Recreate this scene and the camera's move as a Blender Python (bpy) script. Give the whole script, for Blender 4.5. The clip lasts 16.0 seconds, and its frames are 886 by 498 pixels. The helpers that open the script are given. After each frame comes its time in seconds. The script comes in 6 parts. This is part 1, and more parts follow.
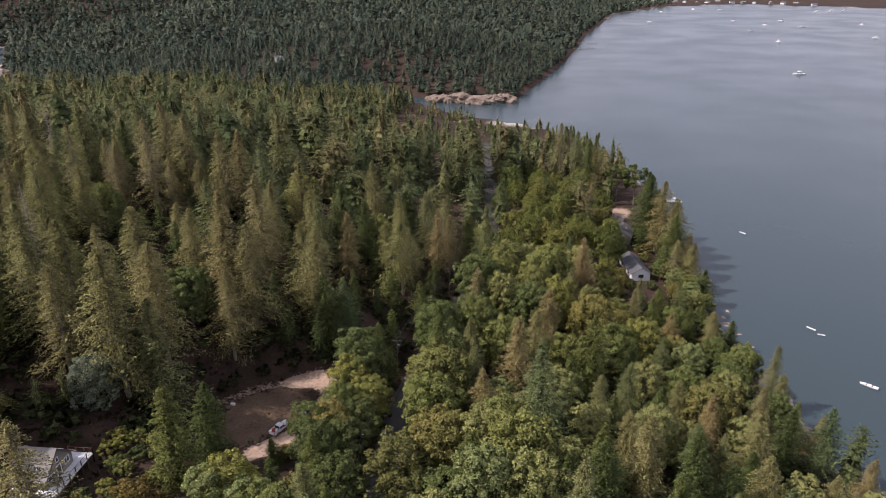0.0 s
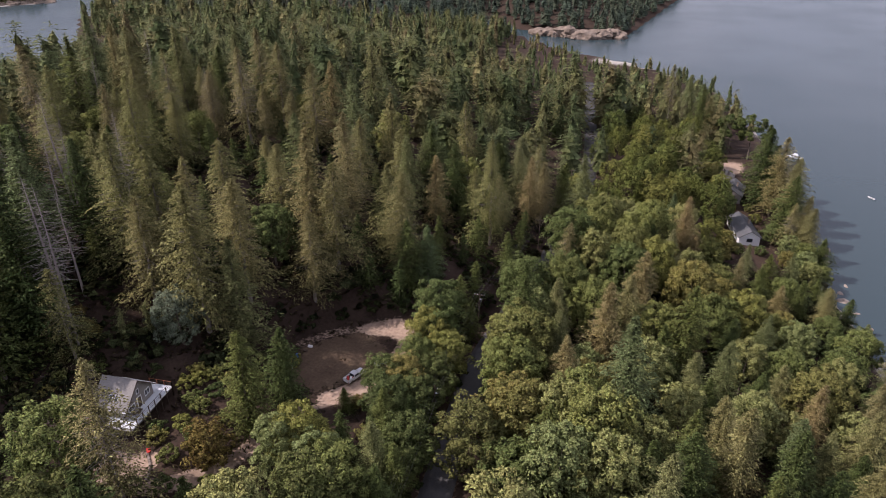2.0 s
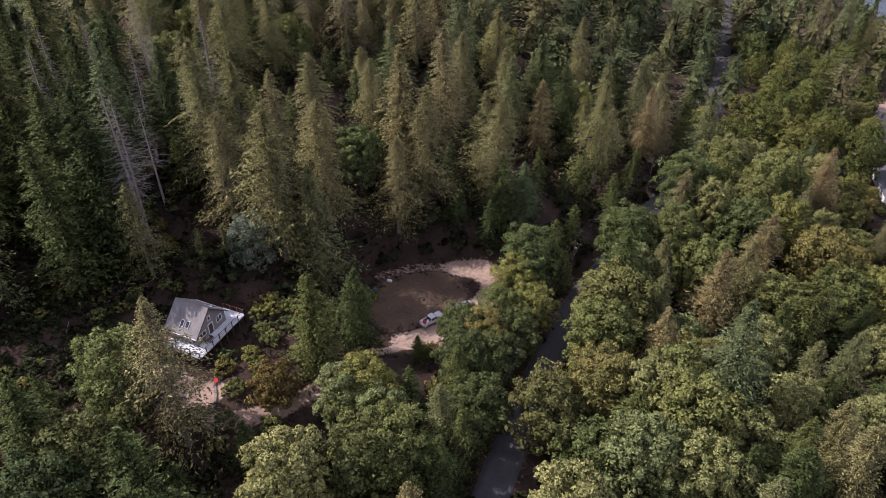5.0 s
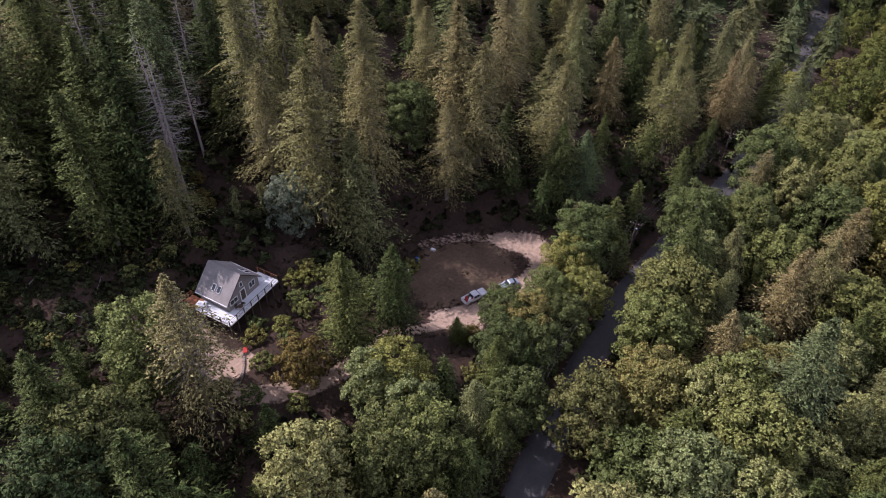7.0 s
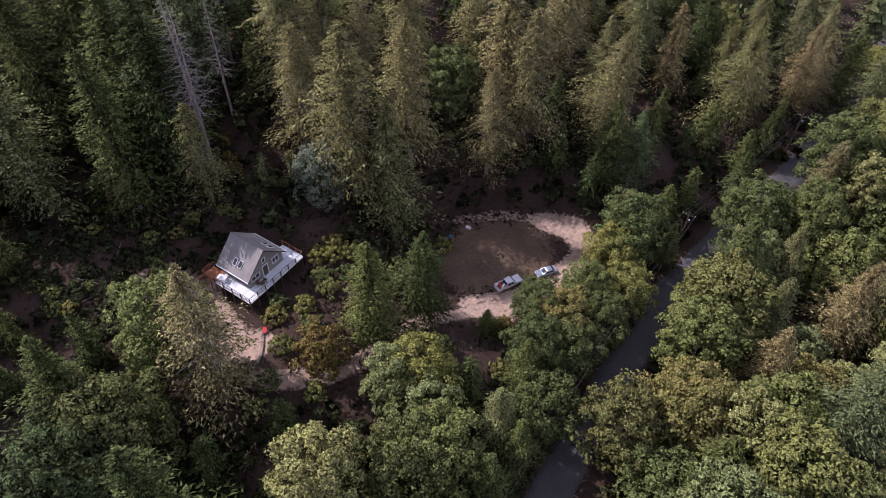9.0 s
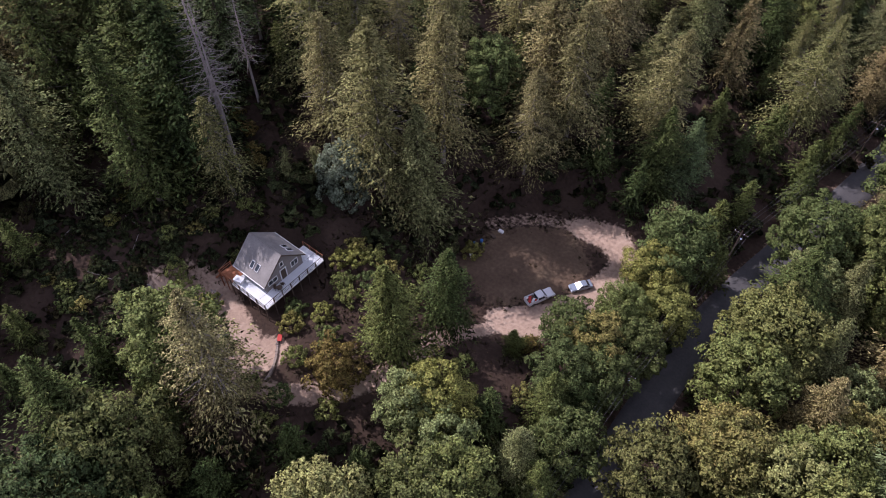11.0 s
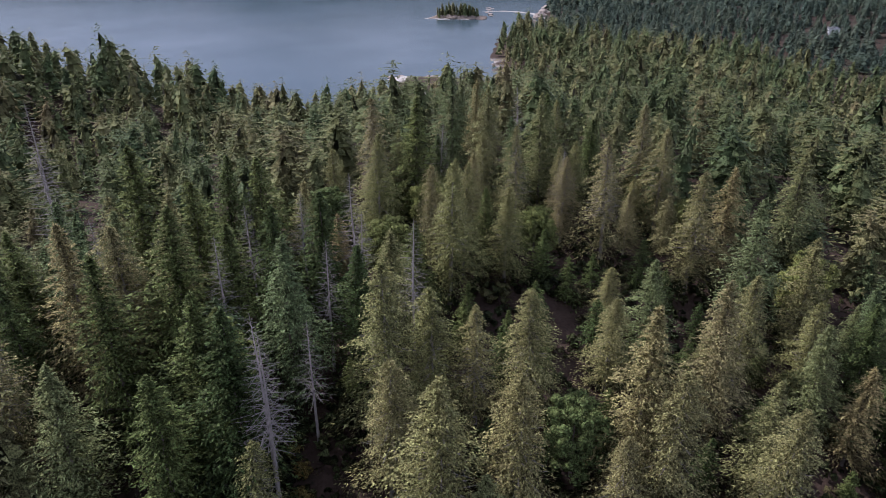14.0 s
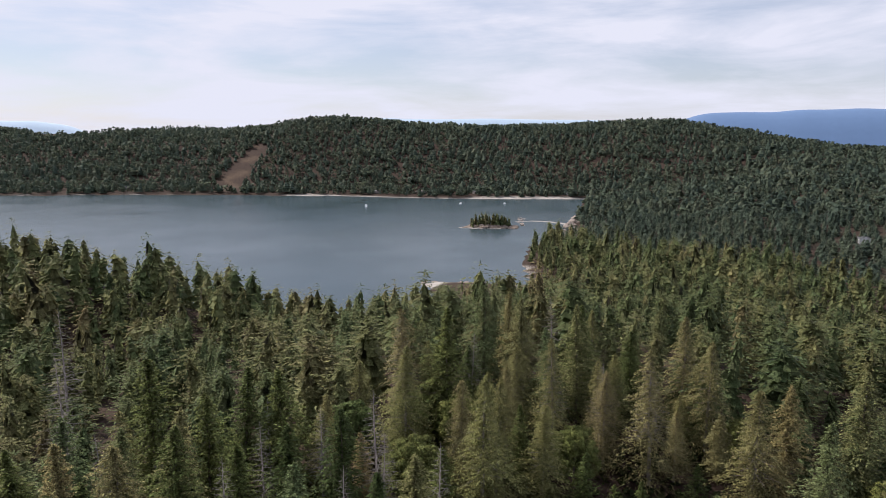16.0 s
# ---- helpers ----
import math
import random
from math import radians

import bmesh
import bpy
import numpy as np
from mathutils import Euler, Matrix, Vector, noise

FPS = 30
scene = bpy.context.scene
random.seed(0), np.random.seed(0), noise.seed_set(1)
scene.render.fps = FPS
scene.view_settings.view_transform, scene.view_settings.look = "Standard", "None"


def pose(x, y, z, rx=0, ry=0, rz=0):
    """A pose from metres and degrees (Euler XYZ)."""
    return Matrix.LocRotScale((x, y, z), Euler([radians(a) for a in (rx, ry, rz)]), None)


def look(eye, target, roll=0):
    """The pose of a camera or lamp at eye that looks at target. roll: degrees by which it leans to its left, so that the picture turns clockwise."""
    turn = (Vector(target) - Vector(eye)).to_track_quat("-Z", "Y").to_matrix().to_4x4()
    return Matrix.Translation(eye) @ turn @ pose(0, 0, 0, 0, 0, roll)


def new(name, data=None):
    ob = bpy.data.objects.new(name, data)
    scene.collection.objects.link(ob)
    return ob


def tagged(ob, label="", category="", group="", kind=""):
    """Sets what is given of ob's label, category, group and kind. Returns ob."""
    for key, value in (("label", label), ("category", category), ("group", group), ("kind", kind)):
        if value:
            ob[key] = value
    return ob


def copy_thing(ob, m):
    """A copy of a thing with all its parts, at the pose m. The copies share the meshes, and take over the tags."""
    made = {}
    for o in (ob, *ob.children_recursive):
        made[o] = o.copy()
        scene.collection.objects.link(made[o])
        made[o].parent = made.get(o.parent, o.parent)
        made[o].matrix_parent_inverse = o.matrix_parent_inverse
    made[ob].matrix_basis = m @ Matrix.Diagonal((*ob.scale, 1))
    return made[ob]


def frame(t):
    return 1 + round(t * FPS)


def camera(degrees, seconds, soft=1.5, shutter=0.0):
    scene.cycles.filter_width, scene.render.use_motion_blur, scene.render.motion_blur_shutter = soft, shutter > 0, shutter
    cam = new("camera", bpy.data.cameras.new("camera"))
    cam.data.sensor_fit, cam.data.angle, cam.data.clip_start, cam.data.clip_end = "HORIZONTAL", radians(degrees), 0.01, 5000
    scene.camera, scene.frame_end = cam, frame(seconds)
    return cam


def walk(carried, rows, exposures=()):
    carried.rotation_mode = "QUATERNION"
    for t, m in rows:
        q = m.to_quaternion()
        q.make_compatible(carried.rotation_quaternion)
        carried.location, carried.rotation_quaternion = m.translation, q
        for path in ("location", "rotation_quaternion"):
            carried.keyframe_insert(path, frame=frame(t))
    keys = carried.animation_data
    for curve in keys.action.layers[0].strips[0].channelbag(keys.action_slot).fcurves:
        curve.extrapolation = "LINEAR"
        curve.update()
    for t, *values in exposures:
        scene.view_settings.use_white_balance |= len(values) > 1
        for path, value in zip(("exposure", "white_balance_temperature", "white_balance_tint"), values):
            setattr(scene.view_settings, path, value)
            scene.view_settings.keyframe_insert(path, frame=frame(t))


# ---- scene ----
cam = camera(65.5, 16.0, 0.75)
PATH = [
    (0, (1.078, 3.857, 106.125), (0.904, 5.696, 105.358), -0.1),
    (0.5, (0.872, 6.425, 106.081), (0.635, 8.239, 105.271), -0.0),
    (1, (0.552, 8.843, 106.053), (0.253, 10.627, 105.2), 0.1),
    (1.5, (0.466, 11.171, 106.11), (0.105, 12.923, 105.215), 0.1),
    (2, (0.241, 13.406, 106.209), (-0.177, 15.121, 105.269), 0.2),
    (2.5, (0.009, 15.69, 106.226), (-0.459, 17.367, 105.242), 0.3),
    (3, (-0.352, 18.033, 106.297), (-0.861, 19.672, 105.27), 0.3),
    (3.5, (-0.95, 20.463, 106.417), (-1.495, 22.064, 105.349), 0.4),
    (4, (-1.581, 22.942, 106.506), (-2.159, 24.503, 105.397), 0.5),
    (4.2, (-1.853, 23.868, 106.536), (-2.441, 25.414, 105.413), 0.5),
    (6.3, (-5.269, 34.62, 106.719), (-5.966, 35.992, 105.442), 0.7),
    (6.5, (-5.703, 35.742, 106.768), (-6.406, 37.097, 105.476), 0.8),
    (7, (-6.781, 38.424, 106.964), (-7.498, 39.734, 105.633), 0.8),
    (7.5, (-7.969, 40.963, 107.123), (-8.695, 42.23, 105.757), 1.0),
    (8, (-9.277, 43.485, 107.281), (-10.012, 44.709, 105.881), 1.1),
    (8.5, (-10.548, 45.822, 107.377), (-11.288, 47.006, 105.944), 1.3),
    (8.7, (-11.044, 46.679, 107.42), (-11.785, 47.848, 105.976), 1.4),
    (10.8, (-16.359, 57.598, 108.62), (-17.119, 58.589, 107.058), 0.6),
    (11, (-16.832, 58.534, 108.648), (-17.606, 59.522, 107.091), 0.7),
    (11.5, (-18.051, 60.695, 108.61), (-18.913, 61.708, 107.117), 0.6),
    (12, (-19.695, 62.481, 108.659), (-20.661, 63.546, 107.268), 0.8),
    (12.5, (-21.015, 64.313, 108.751), (-22.083, 65.419, 107.472), 0.7),
    (13, (-22.257, 65.918, 108.768), (-23.413, 67.069, 107.61), 0.6),
    (13.5, (-23.622, 67.402, 108.697), (-24.853, 68.595, 107.667), 0.5),
    (14, (-24.951, 68.857, 108.598), (-26.25, 70.084, 107.701), 0.3),
    (14.5, (-26.352, 70.257, 108.61), (-27.711, 71.512, 107.849), 0.3),
    (15, (-27.606, 71.554, 108.52), (-29.02, 72.825, 107.9), 0.2),
    (15.5, (-28.733, 72.763, 108.554), (-30.194, 74.043, 108.079), 0.1),
    (16, (-29.728, 73.863, 108.734), (-31.227, 75.141, 108.386), 0.0),
]
walk(cam, [(t, look(eye, target, roll)) for t, eye, target, roll in PATH], [(0, 0.0, 6270, 27), (4, 0.0, 5980, 31), (8.7, 0.0, 5750, 35), (12.5, 0.0, 5680, 29), (13.5, 0.1, 5580, 26), (14.5, 0.08, 5420, 25), (15.3, 0.0, 5520, 23), (16, -0.07, 6120, 18)])

# ---- light ----
SUN_DIR = Vector((-0.79, -0.16, 0.85)).normalized()      # towards the sun
sun = new("sun", bpy.data.lights.new("sun", "SUN"))
sun.data.energy, sun.data.angle, sun.data.color = 5.0, radians(0.6), (1.0, 0.92, 0.78)
sun.matrix_world = look(SUN_DIR * 500, (0, 0, 0))

world = bpy.data.worlds.new("sky")
scene.world = world
world.use_nodes = True
wn, wl = world.node_tree.nodes, world.node_tree.links
wn.clear()
sky = wn.new("ShaderNodeTexSky")
sky.sky_type, sky.sun_disc = "NISHITA", False
sky.sun_elevation = math.asin(SUN_DIR.z)
sky.sun_rotation = math.atan2(SUN_DIR.x, SUN_DIR.y)
sky.air_density, sky.dust_density, sky.ozone_density = 1.0, 0.4, 2.5
w_out, w_bg = wn.new("ShaderNodeOutputWorld"), wn.new("ShaderNodeBackground")
w_tc, w_map = wn.new("ShaderNodeTexCoord"), wn.new("ShaderNodeMapping")
w_map.inputs["Scale"].default_value = (1.6, 1.6, 9.0)
w_noise, w_ramp, w_mix = wn.new("ShaderNodeTexNoise"), wn.new("ShaderNodeValToRGB"), wn.new("ShaderNodeMix")
w_noise.inputs["Scale"].default_value, w_noise.inputs["Detail"].default_value = 2.1, 9.0
w_noise.inputs["Roughness"].default_value, w_noise.inputs["Distortion"].default_value = 0.56, 0.35
w_ramp.color_ramp.elements[0].position, w_ramp.color_ramp.elements[1].position = 0.36, 0.60
w_ramp.color_ramp.elements[0].color = (0.42, 0.42, 0.42, 1)
w_mix.data_type = "RGBA"
w_mix.inputs["B"].default_value = (9.1, 9.35, 9.85, 1)         # thin bright cloud
wl.new(w_tc.outputs["Generated"], w_map.inputs["Vector"])
wl.new(w_map.outputs["Vector"], w_noise.inputs["Vector"])
wl.new(w_noise.outputs["Fac"], w_ramp.inputs["Fac"])
wl.new(w_ramp.outputs["Color"], w_mix.inputs["Factor"])
wl.new(sky.outputs["Color"], w_mix.inputs["A"])
wl.new(w_mix.outputs["Result"], w_bg.inputs["Color"])
w_bg.inputs["Strength"].default_value = 0.092
wl.new(w_bg.outputs["Background"], w_out.inputs["Surface"])

# ---- materials ----


def mat(name, color, rough=0.8, metal=0.0, spec=0.3):
    m = bpy.data.materials.new(name)
    m.use_nodes = True
    b = m.node_tree.nodes["Principled BSDF"]
    b.inputs["Base Color"].default_value = (*color, 1)
    b.inputs["Roughness"].default_value = rough
    b.inputs["Metallic"].default_value = metal
    b.inputs["Specular IOR Level"].default_value = spec
    return m


def ramp_node(nt, stops):
    r = nt.nodes.new("ShaderNodeValToRGB")
    el = r.color_ramp.elements
    while len(el) < len(stops):
        el.new(0.5)
    for e, (p, c) in zip(el, stops):
        e.position, e.color = p, (*c, 1)
    return r


def noisy(name, stops, scale=1.0, rough=0.85, bump=0.3, detail=6.0, fine=8.0, spec=0.25, metal=0.0):
    """A worn surface: colour from two scales of noise in metres, with relief."""
    m = mat(name, stops[0][1], rough, metal, spec)
    nt = m.node_tree
    b = nt.nodes["Principled BSDF"]
    g = nt.nodes.new("ShaderNodeNewGeometry")
    n1, n2 = nt.nodes.new("ShaderNodeTexNoise"), nt.nodes.new("ShaderNodeTexNoise")
    n1.inputs["Scale"].default_value, n1.inputs["Detail"].default_value = scale, detail
    n2.inputs["Scale"].default_value, n2.inputs["Detail"].default_value = scale * fine, 4.0
    mix = nt.nodes.new("ShaderNodeMath")
    mix.operation = "MULTIPLY_ADD"
    mix.inputs[1].default_value = 0.45
    sub = nt.nodes.new("ShaderNodeMath")
    sub.operation, sub.inputs[1].default_value = "MULTIPLY", 0.55
    r = ramp_node(nt, stops)
    bp = nt.nodes.new("ShaderNodeBump")
    bp.inputs["Strength"].default_value, bp.inputs["Distance"].default_value = bump, 0.1
    nt.links.new(g.outputs["Position"], n1.inputs["Vector"])
    nt.links.new(g.outputs["Position"], n2.inputs["Vector"])
    nt.links.new(n1.outputs["Fac"], sub.inputs[0])
    nt.links.new(n2.outputs["Fac"], mix.inputs[0])
    nt.links.new(sub.outputs[0], mix.inputs[2])
    nt.links.new(mix.outputs[0], r.inputs["Fac"])
    nt.links.new(r.outputs["Color"], b.inputs["Base Color"])
    nt.links.new(n2.outputs["Fac"], bp.inputs["Height"])
    nt.links.new(bp.outputs["Normal"], b.inputs["Normal"])
    return m


def foliage(name, stops, per="object", translucent=0.14, spread=0.36):
    """Leaves: one hue for each tree, lighter and darker sprays in it."""
    m = mat(name, stops[0][1], 0.7, 0.0, 0.08)
    nt = m.node_tree
    b = nt.nodes["Principled BSDF"]
    out = nt.nodes["Material Output"]
    g = nt.nodes.new("ShaderNodeNewGeometry")
    r = ramp_node(nt, stops)
    if per == "object":
        info = nt.nodes.new("ShaderNodeObjectInfo")
        nt.links.new(info.outputs["Random"], r.inputs["Fac"])
    else:
        n = nt.nodes.new("ShaderNodeTexNoise")
        n.inputs["Scale"].default_value, n.inputs["Detail"].default_value = per, 3.0
        n.inputs["Roughness"].default_value = 0.75
        st = nt.nodes.new("ShaderNodeMapRange")
        st.inputs["From Min"].default_value, st.inputs["From Max"].default_value = 0.30, 0.70
        nt.links.new(g.outputs["Position"], n.inputs["Vector"])
        nt.links.new(n.outputs["Fac"], st.inputs["Value"])
        own = nt.nodes.new("ShaderNodeAttribute")               # each tree's own hue, with that of its stand
        own.attribute_name = "tree_hue"
        half = nt.nodes.new("ShaderNodeMix")
        half.inputs["Factor"].default_value = 0.6
        nt.links.new(st.outputs["Result"], half.inputs["A"])
        nt.links.new(own.outputs["Fac"], half.inputs["B"])
        nt.links.new(half.outputs["Result"], r.inputs["Fac"])
    hsv = nt.nodes.new("ShaderNodeHueSaturation")
    mr = nt.nodes.new("ShaderNodeMapRange")
    mr.inputs["To Min"].default_value, mr.inputs["To Max"].default_value = 1 - spread, 1 + spread
    nt.links.new(g.outputs["Random Per Island"], mr.inputs["Value"])
    fleck = nt.nodes.new("ShaderNodeTexNoise")               # needles and leaves too small to model, shade of the gaps between painted in
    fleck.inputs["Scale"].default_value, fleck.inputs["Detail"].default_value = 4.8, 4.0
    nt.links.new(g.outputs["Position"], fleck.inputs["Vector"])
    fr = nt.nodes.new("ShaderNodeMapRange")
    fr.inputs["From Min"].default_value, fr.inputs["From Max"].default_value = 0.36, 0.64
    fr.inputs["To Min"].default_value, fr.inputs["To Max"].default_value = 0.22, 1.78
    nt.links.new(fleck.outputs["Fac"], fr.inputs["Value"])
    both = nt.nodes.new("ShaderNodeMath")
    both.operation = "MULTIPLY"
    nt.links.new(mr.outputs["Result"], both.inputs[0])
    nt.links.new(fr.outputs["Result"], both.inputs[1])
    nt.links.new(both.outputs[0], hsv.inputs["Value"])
    hue = nt.nodes.new("ShaderNodeMapRange")
    hue.inputs["To Min"].default_value, hue.inputs["To Max"].default_value = 0.485, 0.515
    nt.links.new(g.outputs["Random Per Island"], hue.inputs["Value"])
    nt.links.new(hue.outputs["Result"], hsv.inputs["Hue"])
    nt.links.new(r.outputs["Color"], hsv.inputs["Color"])
    nt.links.new(hsv.outputs["Color"], b.inputs["Base Color"])
    lie = nt.nodes.new("ShaderNodeAttribute")                # leaf clumps shade with the crown's form
    lie.attribute_name = "leaf_normal"
    vt = nt.nodes.new("ShaderNodeVectorTransform")
    vt.vector_type, vt.convert_from, vt.convert_to = "NORMAL", "OBJECT", "WORLD"
    nt.links.new(lie.outputs["Vector"], vt.inputs["Vector"])
    nt.links.new(vt.outputs["Vector"], b.inputs["Normal"])
    tr = nt.nodes.new("ShaderNodeBsdfTranslucent")
    nt.links.new(hsv.outputs["Color"], tr.inputs["Color"])
    ms = nt.nodes.new("ShaderNodeMixShader")
    ms.inputs["Fac"].default_value = translucent
    nt.links.new(b.outputs["BSDF"], ms.inputs[1])
    nt.links.new(tr.outputs["BSDF"], ms.inputs[2])
    nt.links.new(ms.outputs["Shader"], out.inputs["Surface"])
    return m


FIR_STOPS = [(0.0, (0.111, 0.153, 0.066)), (0.35, (0.177, 0.193, 0.077)), (0.65, (0.246, 0.220, 0.092)), (0.85, (0.278, 0.216, 0.102)), (1.0, (0.156, 0.190, 0.081))]
DARK_STOPS = [(0.0, (0.062, 0.087, 0.028)), (0.5, (0.091, 0.115, 0.035)), (1.0, (0.129, 0.146, 0.042))]
CEDAR_STOPS = [(0.0, (0.229, 0.208, 0.086)), (0.4, (0.200, 0.204, 0.075)), (0.75, (0.250, 0.212, 0.101)), (1.0, (0.214, 0.222, 0.078))]
MAPLE_STOPS = [(0.0, (0.096, 0.128, 0.044)), (0.3, (0.158, 0.184, 0.056)), (0.5, (0.190, 0.206, 0.062)), (0.7, (0.220, 0.224, 0.058)), (0.85, (0.225, 0.200, 0.064)), (1.0, (0.118, 0.150, 0.047))]
YELLOW_STOPS = [(0.0, (0.215, 0.233, 0.082)), (0.5, (0.263, 0.263, 0.093)), (1.0, (0.179, 0.215, 0.082))]
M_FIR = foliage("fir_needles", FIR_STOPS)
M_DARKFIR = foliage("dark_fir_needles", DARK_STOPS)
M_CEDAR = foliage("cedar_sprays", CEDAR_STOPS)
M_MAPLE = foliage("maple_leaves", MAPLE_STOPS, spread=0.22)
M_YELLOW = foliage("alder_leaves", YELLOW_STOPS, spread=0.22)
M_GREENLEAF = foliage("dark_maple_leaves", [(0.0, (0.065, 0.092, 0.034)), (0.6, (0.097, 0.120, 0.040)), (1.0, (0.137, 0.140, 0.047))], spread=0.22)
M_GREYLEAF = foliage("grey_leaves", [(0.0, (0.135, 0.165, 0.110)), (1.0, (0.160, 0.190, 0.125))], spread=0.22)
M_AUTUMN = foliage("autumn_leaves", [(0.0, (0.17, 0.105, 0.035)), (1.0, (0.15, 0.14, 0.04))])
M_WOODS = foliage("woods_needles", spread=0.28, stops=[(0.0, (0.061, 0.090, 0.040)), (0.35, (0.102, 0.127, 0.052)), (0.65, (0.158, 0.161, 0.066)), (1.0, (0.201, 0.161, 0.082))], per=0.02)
# far needles, with the blue of distance haze mixed into their greens
M_HAZEWOODS = foliage("hazed_far_needles", spread=0.10, stops=[(0.0, (0.055, 0.081, 0.064)), (0.5, (0.078, 0.104, 0.071)), (1.0, (0.114, 0.127, 0.082))], per=0.012)
M_BARK = noisy("bark", [(0.25, (0.085, 0.065, 0.050)), (0.75, (0.20, 0.165, 0.135))], 1.5)
M_DEAD = noisy("dead_wood", [(0.25, (0.164, 0.143, 0.131)), (0.75, (0.312, 0.279, 0.254))], 1.5)
M_ASPHALT = noisy("asphalt", [(0.3, (0.056, 0.056, 0.060)), (0.7, (0.094, 0.091, 0.091))], 0.35, 0.85, 0.2)
M_WHITE = noisy("white_paint", [(0.3, (0.72, 0.73, 0.74)), (0.7, (0.82, 0.82, 0.82))], 0.8, 0.5, 0.02)
M_DECK = noisy("deck_paint", [(0.3, (0.62, 0.66, 0.70)), (0.7, (0.74, 0.77, 0.80))], 0.8, 0.6, 0.05)
M_SHINGLE = noisy("roof_shingle", [(0.3, (0.20, 0.19, 0.185)), (0.7, (0.31, 0.295, 0.28))], 0.7, 0.9, 0.3)
M_METALROOF = noisy("grey_roof", [(0.3, (0.085, 0.088, 0.095)), (0.7, (0.13, 0.133, 0.14))], 0.6, 0.6, 0.1)
M_SIDING = noisy("grey_siding", [(0.3, (0.22, 0.20, 0.185)), (0.7, (0.29, 0.265, 0.245))], 0.6, 0.8, 0.1)
M_REDWOOD = noisy("stained_wood", [(0.3, (0.24, 0.09, 0.045)), (0.7, (0.36, 0.15, 0.075))], 1.5, 0.7, 0.1)
M_DARKWOOD = noisy("dark_wood", [(0.3, (0.06, 0.045, 0.035)), (0.7, (0.13, 0.095, 0.07))], 2.0, 0.8, 0.1)
M_ROCK = noisy("shore_rock", [(0.25, (0.16, 0.13, 0.11)), (0.55, (0.30, 0.25, 0.21)), (0.8, (0.42, 0.38, 0.34))], 0.25, 0.9, 0.8)
M_BLUFF = noisy("bluff_rock", [(0.3, (0.07, 0.055, 0.045)), (0.5, (0.21, 0.165, 0.130)), (0.68, (0.34, 0.28, 0.23))], 0.3, 0.9, 0.8)
M_GRAVEL = noisy("pale_gravel", [(0.3, (0.216, 0.194, 0.173)), (0.55, (0.317, 0.295, 0.266)), (0.75, (0.403, 0.382, 0.346))], 0.3, 0.9, 0.4)
M_GLASS = mat("window_glass", (0.03, 0.04, 0.05), 0.06, 0.0, 0.6)
M_TYRE = mat("rubber", (0.02, 0.02, 0.02), 0.8)
M_CHROME = mat("bright_metal", (0.6, 0.6, 0.62), 0.25, 1.0)
M_TRUCK = mat("truck_paint", (0.66, 0.67, 0.70), 0.28, 0.1, 0.5)
M_CAR = mat("car_paint", (0.28, 0.33, 0.40), 0.28, 0.5, 0.5)
M_RED = mat("red_plastic", (0.45, 0.04, 0.03), 0.5)
M_BLUE = mat("blue_tarp", (0.05, 0.16, 0.42), 0.5)
M_BOAT = mat("boat_hull", (0.78, 0.79, 0.80), 0.35)
M_BOATBLUE = mat("boat_trim", (0.06, 0.09, 0.16), 0.4)
M_WIRE = mat("power_wire", (0.11, 0.11, 0.115), 0.6)
M_LAMP = mat("headlight_glass", (0.75, 0.76, 0.78), 0.15)
M_TAIL = mat("tail_light_red", (0.35, 0.02, 0.02), 0.3)

# water: dark, glossy, with fine wind ripples
M_WATER = mat("bay_water", (0.034, 0.057, 0.066), 0.15, 0.0, 0.5)
nt = M_WATER.node_tree
wb = nt.nodes["Principled BSDF"]
wb.inputs["IOR"].default_value = 1.33
geo = nt.nodes.new("ShaderNodeNewGeometry")
wmap = nt.nodes.new("ShaderNodeMapping")
wmap.inputs["Scale"].default_value = (0.28, 0.75, 1.0)
wmap.inputs["Rotation"].default_value = (0, 0, 0.35)
rip, swell, slick = (nt.nodes.new("ShaderNodeTexNoise") for _ in range(3))
rip.inputs["Scale"].default_value, rip.inputs["Detail"].default_value = 1.1, 5.0
slick.inputs["Scale"].default_value, slick.inputs["Detail"].default_value = 0.012, 4.0
wbump = nt.nodes.new("ShaderNodeBump")
wbump.inputs["Strength"].default_value, wbump.inputs["Distance"].default_value = 0.13, 0.12
srough = nt.nodes.new("ShaderNodeMapRange")
srough.inputs["From Min"].default_value, srough.inputs["From Max"].default_value = 0.35, 0.65
srough.inputs["To Min"].default_value, srough.inputs["To Max"].default_value = 0.19, 0.27
nt.links.new(geo.outputs["Position"], wmap.inputs["Vector"])
nt.links.new(wmap.outputs["Vector"], rip.inputs["Vector"])
nt.links.new(geo.outputs["Position"], slick.inputs["Vector"])
nt.links.new(slick.outputs["Fac"], srough.inputs["Value"])
nt.links.new(srough.outputs["Result"], wb.inputs["Roughness"])
nt.links.new(rip.outputs["Fac"], wbump.inputs["Height"])
nt.links.new(wbump.outputs["Normal"], wb.inputs["Normal"])

# ground: forest floor, with dirt, dry grass and shore gravel where the masks say so
M_GROUND = mat("forest_floor", (0.08, 0.055, 0.04), 0.95, 0.0, 0.15)
nt = M_GROUND.node_tree
gb = nt.nodes["Principled BSDF"]
geo = nt.nodes.new("ShaderNodeNewGeometry")
g1, g2 = nt.nodes.new("ShaderNodeTexNoise"), nt.nodes.new("ShaderNodeTexNoise")
g1.inputs["Scale"].default_value, g1.inputs["Detail"].default_value = 0.22, 8.0
g2.inputs["Scale"].default_value, g2.inputs["Detail"].default_value = 1.7, 6.0
